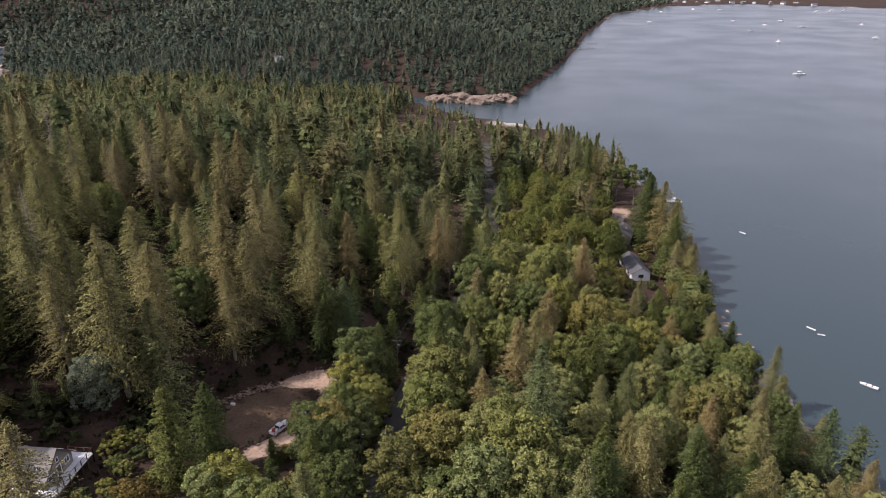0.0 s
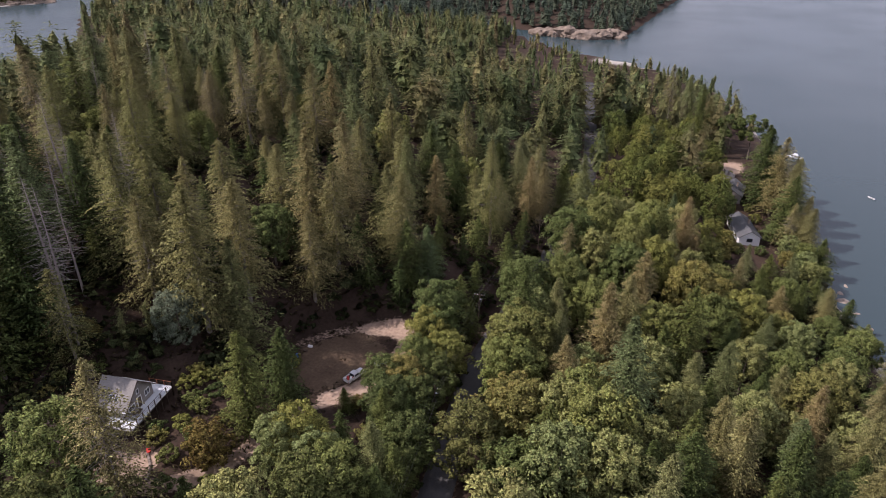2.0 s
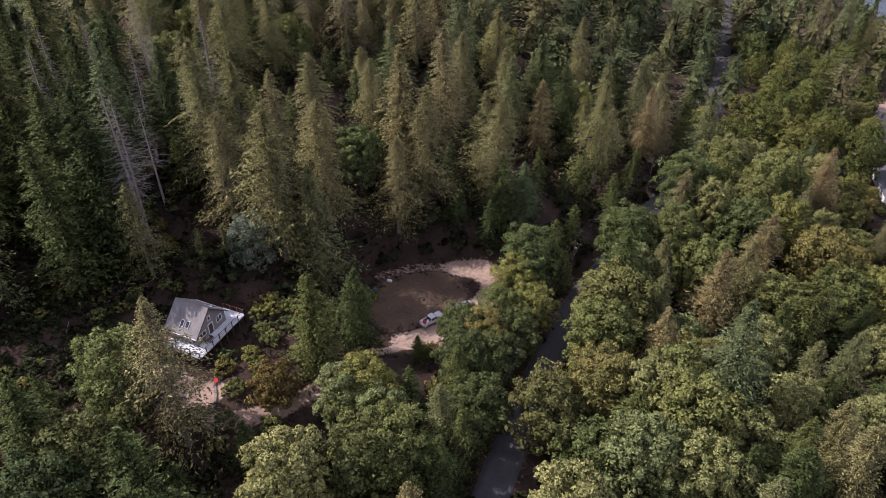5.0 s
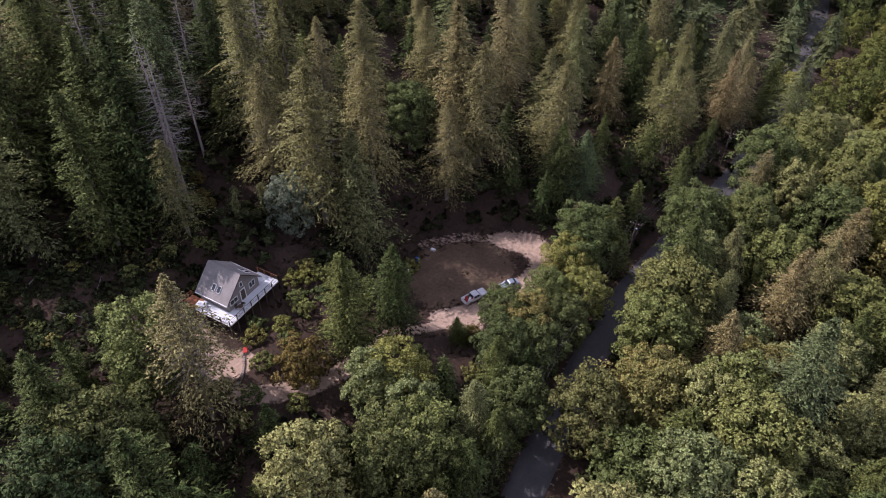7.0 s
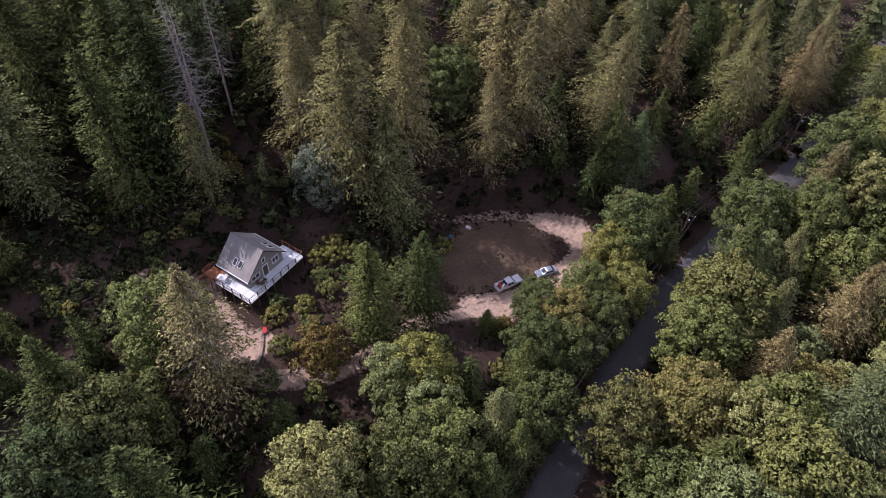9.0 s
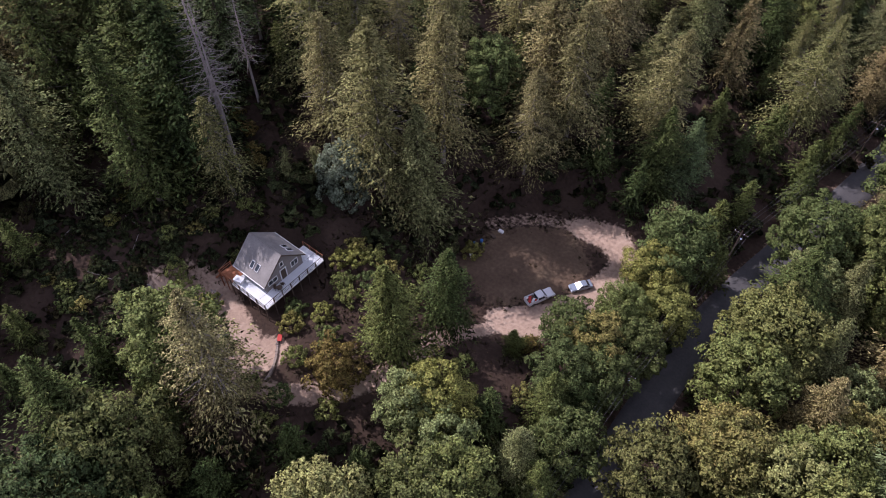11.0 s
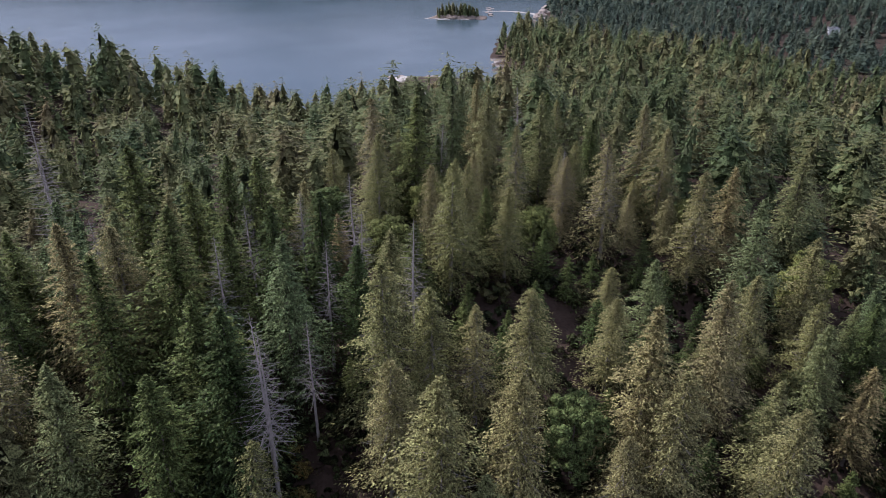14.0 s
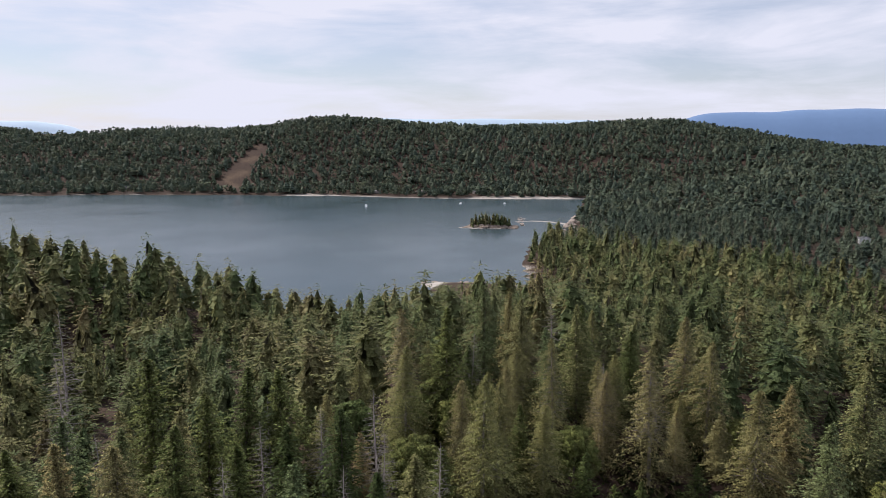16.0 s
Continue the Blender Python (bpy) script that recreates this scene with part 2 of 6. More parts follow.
for n in (g1, g2):
    nt.links.new(geo.outputs["Position"], n.inputs["Vector"])
floor_r = ramp_node(nt, [(0.28, (0.018, 0.017, 0.011)), (0.45, (0.044, 0.029, 0.022)), (0.60, (0.060, 0.041, 0.030)), (0.75, (0.040, 0.040, 0.020))])
dirt_r = ramp_node(nt, [(0.28, (0.22, 0.155, 0.115)), (0.52, (0.36, 0.265, 0.20)), (0.75, (0.47, 0.37, 0.29))])
grass_r = ramp_node(nt, [(0.28, (0.075, 0.050, 0.034)), (0.52, (0.115, 0.080, 0.054)), (0.75, (0.18, 0.135, 0.085))])
gravel_r = ramp_node(nt, [(0.28, (0.26, 0.23, 0.20)), (0.52, (0.42, 0.39, 0.35)), (0.75, (0.56, 0.53, 0.49))])
gmix = nt.nodes.new("ShaderNodeMath")
gmix.operation, gmix.inputs[1].default_value = "MULTIPLY_ADD", 0.5
ghalf = nt.nodes.new("ShaderNodeMath")
ghalf.operation, ghalf.inputs[1].default_value = "MULTIPLY", 0.5
nt.links.new(g1.outputs["Fac"], ghalf.inputs[0])
nt.links.new(g2.outputs["Fac"], gmix.inputs[0])
nt.links.new(ghalf.outputs[0], gmix.inputs[2])
for r in (floor_r, dirt_r, grass_r, gravel_r):
    nt.links.new(gmix.outputs[0], r.inputs["Fac"])
att = nt.nodes.new("ShaderNodeAttribute")
att.attribute_name = "cover"
sepc = nt.nodes.new("ShaderNodeSeparateColor")
nt.links.new(att.outputs["Color"], sepc.inputs["Color"])
last = floor_r.outputs["Color"]
for chan, r in (("Red", dirt_r), ("Green", grass_r), ("Blue", gravel_r)):
    edge = nt.nodes.new("ShaderNodeMath")                    # ragged edges of each cover
    edge.operation = "ADD"
    nt.links.new(sepc.outputs[chan], edge.inputs[0])
    nt.links.new(g2.outputs["Fac"], edge.inputs[1])
    er = nt.nodes.new("ShaderNodeMapRange")
    er.inputs["From Min"].default_value, er.inputs["From Max"].default_value = 0.85, 1.15
    nt.links.new(edge.outputs[0], er.inputs["Value"])
    mx = nt.nodes.new("ShaderNodeMix")
    mx.data_type = "RGBA"
    nt.links.new(er.outputs["Result"], mx.inputs["Factor"])
    nt.links.new(last, mx.inputs["A"])
    nt.links.new(r.outputs["Color"], mx.inputs["B"])
    last = mx.outputs["Result"]
nt.links.new(last, gb.inputs["Base Color"])
gbump = nt.nodes.new("ShaderNodeBump")
gbump.inputs["Strength"].default_value, gbump.inputs["Distance"].default_value = 0.6, 0.25
nt.links.new(g2.outputs["Fac"], gbump.inputs["Height"])
nt.links.new(gbump.outputs["Normal"], gb.inputs["Normal"])

# ---- the lie of the land ----
EAST_BAY = [(92, -600), (90, 0), (84, 100), (79, 130), (74, 170), (69, 204), (71, 250), (76, 294), (68, 380), (58, 433), (32, 468), (2, 498),
            (-20, 506), (-60, 545), (-110, 612), (-112, 640), (-77, 600), (-45, 574), (2, 571), (16, 622), (65, 834), (125, 1185), (228, 1662),
            (405, 1956), (611, 2076), (768, 2000), (1000, 1850), (1600, 1500), (2400, 600), (2600, -600)]
WEST_BAY = [(-640, -600), (-560, 0), (-510, 100), (-480, 136), (-430, 190), (-385, 228), (-330, 262), (-300, 290), (-308, 328), (-340, 352), (-404, 372), (-368, 404), (-333, 416), (-398, 475), (-448, 536),
            (-466, 589), (-473, 637), (-541, 711), (-594, 794), (-693, 934), (-756, 860), (-859, 753), (-969, 679), (-1117, 534), (-1248, 381),
            (-1335, 249), (-1700, -300), (-1900, -700)]
ROAD = [(-19, -120), (-20, 20), (-20.5, 80), (-21, 95), (-21.3, 107), (-21.3, 121), (-20.7, 135), (-18.5, 149), (-14.5, 166), (-11, 182), (-8, 206), (-4, 251), (-4.5, 295), (-8, 340), (-12, 420)]
TRACK = [(-41, 113), (-47, 110), (-51, 100), (-53, 91), (-56, 85), (-62, 79), (-68, 77), (-72, 80)]
DRIVE = [(-87.5, 80.5), (-86, 84.5), (-82, 86.5)]
YARD = [(-81, 84.5), (-78, 83.5), (-73, 82), (-70, 79.5), (-68, 83)]
CLEARING = [(-58, 118), (-57, 127), (-49, 134), (-43, 130), (-42, 121), (-50, 115)]
LOOP = [(-47, 137), (-41, 137.5), (-36.5, 134.5), (-37.5, 127), (-40, 119), (-47, 112)]


CUT = [(-1115, 560), (-1160, 525), (-1215, 560), (-1320, 690), (-1295, 705), (-1180, 600)]


def seg_dist(x, y, pts, closed=False):
    """Distance from each (x, y) to a line of points."""
    best = np.full(np.shape(x), 1e9)
    ends = list(zip(pts, pts[1:] + pts[:1])) if closed else list(zip(pts, pts[1:]))
    for (ax, ay), (bx, by) in ends:
        dx, dy = bx - ax, by - ay
        k = np.clip(((x - ax) * dx + (y - ay) * dy) / (dx * dx + dy * dy), 0, 1)
        best = np.minimum(best, np.hypot(x - ax - k * dx, y - ay - k * dy))
    return best


def inside(x, y, pts):
    odd = np.zeros(np.shape(x), bool)
    for (ax, ay), (bx, by) in zip(pts, pts[1:] + pts[:1]):
        if ay != by:
            odd ^= ((ay > y) != (by > y)) & (x < (bx - ax) * (y - ay) / (by - ay) + ax)
    return odd


def ease(a, b, v):
    k = np.clip((v - a) / (b - a), 0, 1)
    return k * k * (3 - 2 * k)


def shore(x, y):
    """Metres from the nearest shore; negative in the water."""
    d = np.full(np.shape(x), 1e9)
    for bay in (EAST_BAY, WEST_BAY):
        s = seg_dist(x, y, bay, True)
        d = np.minimum(d, np.where(inside(x, y, bay), -s, s))
    return d


def waves(x, y, s):
    return np.sin(x / s + 1.3 * np.sin(y / s * 0.7)) * np.cos(y / s * 1.1 + 0.8 * np.sin(x / s * 0.6))


def raw_ground(x, y):
    d = shore(x, y)
    h = 2.6 * ease(0, 7, d)
    h = h + 38 * np.exp(-((x + 140) / 112) ** 2 - ((y - 190) / 195) ** 2) * ease(0, 60, d)
    beyond = (x + 693) * -0.729 + (y - 934) * 0.684
    along = (x + 693) * -0.684 + (y - 934) * -0.729
    h = h + (90 + 26 * np.exp(-((along - 470) / 190) ** 2) + 4 * waves(x, y, 90)) * (ease(0, 460, beyond) - 0.75 * ease(560, 1300, beyond)) * ease(0, 120, d) * ease(-650, -150, along)
    h = h + 56 * np.exp(-((x + 420) / 520) ** 2 - ((y - 1500) / 520) ** 2) * ease(0, 220, d)
    h = h + 24 * np.exp(-((x + 120) / 150) ** 2 - ((y - 800) / 170) ** 2) * ease(0, 50, d)
    h = h + 37 * np.exp(-((x + 420) / 120) ** 2 - ((y - 120) / 150) ** 2) * ease(0, 60, d)
    h = h + 1.6 * waves(x, y, 23) * ease(8, 40, d) + 0.5 * waves(y, x, 7.1) * ease(6, 30, d)
    return np.where(d < 0, -4.5 * ease(0, 40, -d) - 0.25, h)


ROAD_Z = [float(raw_ground(np.array(x), np.array(y))) for x, y in ROAD]


def ground(x, y):
    """Height of the ground, with road bed, clearing and house terrace levelled."""
    x, y = np.asarray(x, float), np.asarray(y, float)
    h = raw_ground(x, y)
    rz = np.interp(y, [p[1] for p in ROAD], ROAD_Z)
    k = 1 - ease(4.2, 11, seg_dist(x, y, ROAD))
    h = h * (1 - k) + rz * k
    k = (1 - ease(4, 13, np.where(inside(x, y, CLEARING), 0, seg_dist(x, y, CLEARING, True))))
    h = h * (1 - k) + 15.4 * k
    pad = np.maximum(np.abs(x + 76) - 7, np.abs(y - 88) - 8)
    k = 1 - ease(0, 8, pad)
    return h * (1 - k) + 20.9 * k


def gz(x, y):
    return float(ground(np.array(x), np.array(y)))

# ---- mesh helpers ----


def part(name, bm, material, parent=None, label=""):
    """A bmesh as one mesh object, under a thing or a part if one is given."""
    me = bpy.data.meshes.new(name)
    bm.to_mesh(me)
    bm.free()
    for m in material if isinstance(material, (list, tuple)) else (material,):
        me.materials.append(m)
    ob = new(name, me)
    ob.parent = parent
    if label:
        ob["label"] = label
    return ob


def raw_mesh(name, verts, faces, material, smooth=False):
    """A mesh object from arrays of places and of triangles or quads."""
    verts, faces = np.asarray(verts, np.float32), np.asarray(faces, np.int32)
    me = bpy.data.meshes.new(name)
    n, k = faces.shape
    me.vertices.add(len(verts))
    me.vertices.foreach_set("co", verts.ravel())
    me.loops.add(n * k)
    me.loops.foreach_set("vertex_index", faces.ravel())
    me.polygons.add(n)
    me.polygons.foreach_set("loop_start", np.arange(0, n * k, k, dtype=np.int32))
    me.polygons.foreach_set("use_smooth", np.full(n, smooth))
    me.update(calc_edges=True)
    me.materials.append(material)
    return new(name, me)


def box(bm, x0, x1, y0, y1, z0, z1, bevel=0.0):
    r = bmesh.ops.create_cube(bm, size=1, matrix=Matrix.LocRotScale(((x0 + x1) / 2, (y0 + y1) / 2, (z0 + z1) / 2), None, (x1 - x0, y1 - y0, z1 - z0)))
    if bevel:
        es = list({e for v in r["verts"] for e in v.link_edges})
        bmesh.ops.bevel(bm, geom=es, offset=bevel, segments=1, affect="EDGES")
    return bm


def one_box(x0, x1, y0, y1, z0, z1, bevel=0.0):
    return box(bmesh.new(), x0, x1, y0, y1, z0, z1, bevel)


def tube(bm, a, b, r0, r1=None, n=6):
    a, b = Vector(a), Vector(b)
    r1 = r0 if r1 is None else r1
    m = Matrix.Translation((a + b) / 2) @ (b - a).to_track_quat("Z", "Y").to_matrix().to_4x4()
    bmesh.ops.create_cone(bm, cap_ends=True, segments=n, radius1=r0, radius2=r1, depth=(b - a).length, matrix=m)
    return bm


def prism(bm, outline, axis, a, b):
    """A solid with that outline, drawn out along an axis from a to b."""
    def at(p, v):
        return {"x": (v, p[0], p[1]), "y": (p[0], v, p[1]), "z": (p[0], p[1], v)}[axis]
    lo, hi = [bm.verts.new(at(p, a)) for p in outline], [bm.verts.new(at(p, b)) for p in outline]
    bm.faces.new(lo), bm.faces.new(hi[::-1])
    for i in range(len(lo)):
        j = (i + 1) % len(lo)
        bm.faces.new((lo[i], hi[i], hi[j], lo[j]))
    bmesh.ops.recalc_face_normals(bm, faces=bm.faces)
    return bm


# ---- ground, water, road ----


def steps(inner, fine, out, grow):
    """Grid lines: even inside, ever wider outside."""
    a, b = inner
    mid = list(np.arange(a, b + 1e-6, fine))
    lo, hi, s = [a], [b], fine
    while lo[-1] > out[0] or hi[-1] < out[1]:
        s *= grow
        lo.append(lo[-1] - s), hi.append(hi[-1] + s)
    return np.array(lo[:0:-1] + mid + hi[1:])


gx, gy = steps((-112, -12), 1.0, (-4900, 4900), 1.045), steps((66, 150), 1.0, (-2500, 4900), 1.045)
GX, GY = np.meshgrid(gx, gy)
GZ = ground(GX, GY)
nx, ny = len(gx), len(gy)
idx = np.arange(nx * ny).reshape(ny, nx)
quads = np.stack([idx[:-1, :-1], idx[:-1, 1:], idx[1:, 1:], idx[1:, :-1]], -1).reshape(-1, 4)
ground_ob = raw_mesh("ground", np.stack([GX, GY, GZ], -1).reshape(-1, 3), quads, M_GROUND, True)
tagged(ground_ob, "brown forest floor with dirt tracks, dry grass and gravel shore", "ground", kind="structure")
d_shore = shore(GX, GY)
d_clear = np.where(inside(GX, GY, CLEARING), 0, seg_dist(GX, GY, CLEARING, True))
dirt = np.maximum.reduce([0.5 * (1 - ease(0.8, 2.6, seg_dist(GX, GY, [(-60, 128), (-54, 134), (-47, 137)]))), 0.85 * (1 - ease(0.7, 2.4, seg_dist(GX, GY, TRACK))), 1 - ease(1.6, 4.2, seg_dist(GX, GY, YARD)), 0.7 * (1 - ease(1.2, 4.5, seg_dist(GX, GY, DRIVE))), 1 - ease(1.0, 3.6, seg_dist(GX, GY, LOOP)),
                          0.35 * (1 - ease(2.8, 5.0, seg_dist(GX, GY, ROAD)))])
grass = np.maximum(1 - ease(0, 4, d_clear), 0.55 * inside(GX, GY, CUT))
beach = 0.8 * (1 - ease(10, 20, np.hypot((GX - 8) / 1.6, GY - 488)))
head = (GX + 693) * -0.729 + (GY - 934) * 0.684
far_beach = 0.8 * (1 - ease(3, 10, d_shore)) * ((GX < -600) & (GY > 600) & (head > -25)) + 0.6 * (1 - ease(2, 7, d_shore)) * (GY > 1500)
far_beach = np.maximum(far_beach, (1 - ease(6, 14, np.hypot(GX + 390, GY - 380))) * 0.7)
dirt = np.maximum(dirt, 1 - ease(4, 8, np.hypot(GX - 51, (GY - 300) * 0.8)))
gravel = np.maximum.reduce([0.6 * (1 - ease(1, 3.5, d_shore)) * (GY < 480), far_beach, beach])
cover = np.stack([dirt, grass * (1 - dirt), gravel, np.ones_like(dirt)], -1).reshape(-1, 4).astype(np.float32)
attr = ground_ob.data.color_attributes.new("cover", "FLOAT_COLOR", "POINT")
attr.data.foreach_set("color", cover.ravel())

wx, wy = np.meshgrid(np.linspace(-4900, 4900, 9), np.linspace(-2500, 4900, 9))
wi = np.arange(81).reshape(9, 9)
water = raw_mesh("water", np.stack([wx, wy, 0 * wx], -1).reshape(-1, 3), np.stack([wi[:-1, :-1], wi[:-1, 1:], wi[1:, 1:], wi[1:, :-1]], -1).reshape(-1, 4), M_WATER)
tagged(water, "calm grey-blue sea water of a sheltered bay", "water", kind="structure")


def strip(name, line, half, lift, material, step=2.0):
    """A band of even width that follows a line over the ground, with thickness."""
    pts = []
    for a, b in zip(line, line[1:]):
        n = max(1, int(math.dist(a, b) / step))
        pts += [(a[0] + (b[0] - a[0]) * i / n, a[1] + (b[1] - a[1]) * i / n) for i in range(n)]
    pts = np.array(pts + [line[-1]], float)
    for _ in range(8):
        pts[1:-1] = (pts[:-2] + 2 * pts[1:-1] + pts[2:]) / 4
    t = np.gradient(pts, axis=0)
    t /= np.linalg.norm(t, axis=1)[:, None]
    side = np.stack([t[:, 1], -t[:, 0]], -1)
    rows = []
    for off, dz in ((-half - 0.1, -0.3), (-half, 0), (-half / 2, 0.05), (0, 0.07), (half / 2, 0.05), (half, 0), (half + 0.1, -0.3)):
        p = pts + side * off
        rows.append(np.column_stack([p, ground(pts[:, 0], pts[:, 1]) + lift + dz]))
    v = np.stack(rows, 1)
    k = np.arange(v.shape[0] * 7).reshape(-1, 7)
    q = np.stack([k[:-1, :-1], k[:-1, 1:], k[1:, 1:], k[1:, :-1]], -1).reshape(-1, 4)
    return raw_mesh(name, v.reshape(-1, 3), q, material, True)


tagged(strip("road", ROAD, 2.9, 0.06, M_ASPHALT), "narrow grey asphalt road between the trees", "road", kind="structure")

# ---- trees ----
rng = np.random.default_rng(7)


def spray_faces(c, along, side, length, width):
    """Pointed leaf sprays: three corners for each centre."""
    a, b = along * length[:, None], side * width[:, None] / 2
    return np.stack([c - a * 0.4 - b, c + a * 0.6, c - a * 0.4 + b], 1)


def unit(v):
    return v / np.maximum(np.linalg.norm(v, axis=-1, keepdims=True), 1e-9)


def conifer_crown(height, radius, branches, sprays, base=0.14, droop=0.35, power=0.85, size=1.0, gaps=0.2, seed=1):
    """Sprays along drooping branches that leave the trunk in a spiral: corners of sprays."""
    r = np.random.default_rng(seed)
    out = []
    lean = r.uniform(0, 2 * np.pi)
    for i in range(branches):
        u = base + (1 - base) * ((i + r.uniform(0, 1)) / branches) ** 0.92
        if r.random() < gaps * (1 - u):
            continue
        az = i * 2.39996 + r.uniform(-0.5, 0.5)
        L = radius * (1 - u) ** power * r.uniform(0.62, 1.18) * (1 + 0.15 * math.cos(az - lean)) + 0.35 * (1 - u) + 0.25
        L *= 1 + 0.24 * math.sin(2 * az + 9 * u + seed) + 0.16 * math.sin(3 * az - 17 * u + 2 * seed)
        if u < 0.3:
            L *= 0.7 + u
        n = max(2, int(sprays * (0.35 + 0.65 * L / radius)))
        s = (np.arange(n) + r.uniform(0.2, 0.8, n)) / n
        rise = 0.35 * (u - 0.45)
        outw = np.array([math.cos(az), math.sin(az), 0])
        c = outw * (s * L)[:, None]
        c[:, 2] = u * height + L * (rise * s - droop * s * s) + r.normal(0, 0.10, n)
        perp = np.array([-outw[1], outw[0], 0])
        c += perp * (r.normal(0, 0.30, n) * (0.35 + s) * L * 0.34)[:, None]
        d = unit(outw[None] + perp[None] * r.normal(0, 0.75, n)[:, None] + np.array([0, 0, 1])[None] * (rise - 1.5 * droop * s + r.normal(0, 0.28, n))[:, None])
        sd = unit(np.cross(d, np.array([0, 0, 1.0])[None]) + r.normal(0, 0.45, (n, 3)))
        ln = size * r.uniform(0.75, 1.35, n) * (0.55 + 0.45 * L / radius)
        out.append(spray_faces(c, d, sd, ln, ln * r.uniform(0.36, 0.6, n)))
    tip = np.array([[0, 0, height]])
    for k in range(3):
        d = unit(np.array([[r.normal(0, 0.2), r.normal(0, 0.2), 1.0]]))
        out.append(spray_faces(tip - d * 0.35 * (k + 0.4), d, unit(r.normal(0, 1, (1, 3))), np.array([1.1]), np.array([0.3])))
    return np.concatenate(out)


def leafy_crown(height, radius, lobes, leaves, base=0.3, flat=0.8, size=0.55, seed=1, lobe=(0.18, 0.36)):
    """Rounded lobes of small leaf clumps round an uneven crown: corners of sprays."""
    r = np.random.default_rng(seed)
    out = []
    mid, half = height * (base + 1) / 2, height * (1 - base) / 2
    for i in range(lobes):
        az, cz = i * 2.39996 + r.uniform(-0.4, 0.4), 1 - 1.75 * (i + 0.5) / lobes
        w = math.sqrt(max(0.0, 1 - cz * cz)) ** flat
        R = r.uniform(0.45, 1.08) * (1 + 0.16 * math.sin(3 * az + seed) * math.cos(4 * cz + seed))
        c = np.array([math.cos(az) * w * radius * R, math.sin(az) * w * radius * R, mid + cz * half * r.uniform(0.75, 0.98)])
        lr = radius * r.uniform(*lobe)
        dirs = unit(r.normal(0, 1, (leaves, 3)) + unit(c - np.array([0, 0, mid - half * 0.5])) * 0.75)
        p = c + dirs * (lr * r.uniform(0.55, 1.06, leaves))[:, None] * np.array([1, 1, 0.8])
        p[:, 2] -= 0.25 * lr * (1 - dirs[:, 2])
        a = unit(np.cross(dirs, r.normal(0, 1, (leaves, 3))))
        nrm = unit(dirs + r.normal(0, 0.75, (leaves, 3)) + np.array([0, 0, 0.25]))
        a = unit(a - nrm * (a * nrm).sum(1)[:, None])
        ln = size * r.uniform(0.7, 1.4, leaves)
        out.append(spray_faces(p, a, np.cross(nrm, a), ln, ln * r.uniform(0.7, 1.05, leaves)))
    return np.concatenate(out)


def crown_normals(q, jitter, seed=2, lobe=0):
    """Which way each leaf clump of a crown faces, on the whole: out and up; with lobe leaves to a lobe, out of that lobe too."""
    c = q.mean(1)
    if lobe:
        k = c.reshape(-1, lobe, 3)
        own = unit(k - k.mean(1, keepdims=True)).reshape(-1, 3)
        n = crown_normals(q, 0.0)
        return unit(0.75 * own + 0.6 * n + np.array([0, 0, 0.25]) + np.random.default_rng(seed).normal(0, jitter, n.shape))
    h, R = c[:, 2].max(), np.hypot(c[:, 0], c[:, 1]).max()
    n = unit(np.column_stack([c[:, 0], c[:, 1], (c[:, 2] - 0.35 * h) * 0.35 + 0.3 * R]))
    return unit(n + np.random.default_rng(seed).normal(0, jitter, n.shape))


def set_normals(ob, n):
    a = ob.data.attributes.new("leaf_normal", "FLOAT_VECTOR", "FACE")
    a.data.foreach_set("vector", np.ascontiguousarray(n, np.float32).ravel())


def crown_object(name, q, material, parent=None, lobe=0):
    ob = raw_mesh(name, q.reshape(-1, 3), np.arange(len(q) * 3).reshape(-1, 3), material)
    set_normals(ob, crown_normals(q, 0.3 if lobe else 0.5, lobe=lobe))
    ob.parent = parent
    return ob


def trunk_mesh(height, r0, limbs, spread, lean=0.0, dead=False, seed=1):
    """Tapered trunk in bent pieces, with limbs."""
    r = random.Random(seed)
    bm = bmesh.new()
    pts = [Vector((lean * k * k + r.uniform(-1, 1) * r0 * 0.8 * k, r.uniform(-1, 1) * r0 * 0.8 * k, height * k - (0.7 if not k else 0))) for k in (0, 0.25, 0.5, 0.75, 1.0)]
    for i in range(4):
        tube(bm, pts[i], pts[i + 1], r0 * (1 - 0.235 * i), r0 * (1 - 0.235 * (i + 1)), 7)
    for i in range(limbs):
        u = (0.42 if dead else 0.25) + (0.56 if dead else 0.72) * i / max(1, limbs)
        az, L = i * 2.4 + r.uniform(-0.4, 0.4), spread * (1.08 - u) * r.uniform(0.6, 1.1)
        k = min(3, int(u * 4))
        p = pts[k].lerp(pts[k + 1], u * 4 - k)
        e = p + Vector((math.cos(az) * L, math.sin(az) * L, L * (r.uniform(-0.25, 0.1) if dead else r.uniform(0.1, 0.55))))
        tube(bm, p, e, r0 * 0.2 * (1.2 - u), r0 * 0.05, 4)
        if dead:
            for s in (0.45, 0.7):
                q = p.lerp(e, s)
                tube(bm, q, q + Vector((r.uniform(-1, 1), r.uniform(-1, 1), r.uniform(-0.5, 0.3))) * L * 0.3, r0 * 0.08 * (1.2 - u), 0.01, 3)
    return bm


def tree(name, label, category, trunk, trunk_material, crown, leaf_material, group, lobe=0):
    base = new(name, None)
    part("trunk", trunk, trunk_material, base)
    if crown is not None:
        crown_object("crown", crown, leaf_material, base, lobe)
    return tagged(base, label, category, group)


KINDS = {}


def kind_of(key, height, *made):
    KINDS.setdefault(key, []).append((height, made[0]))


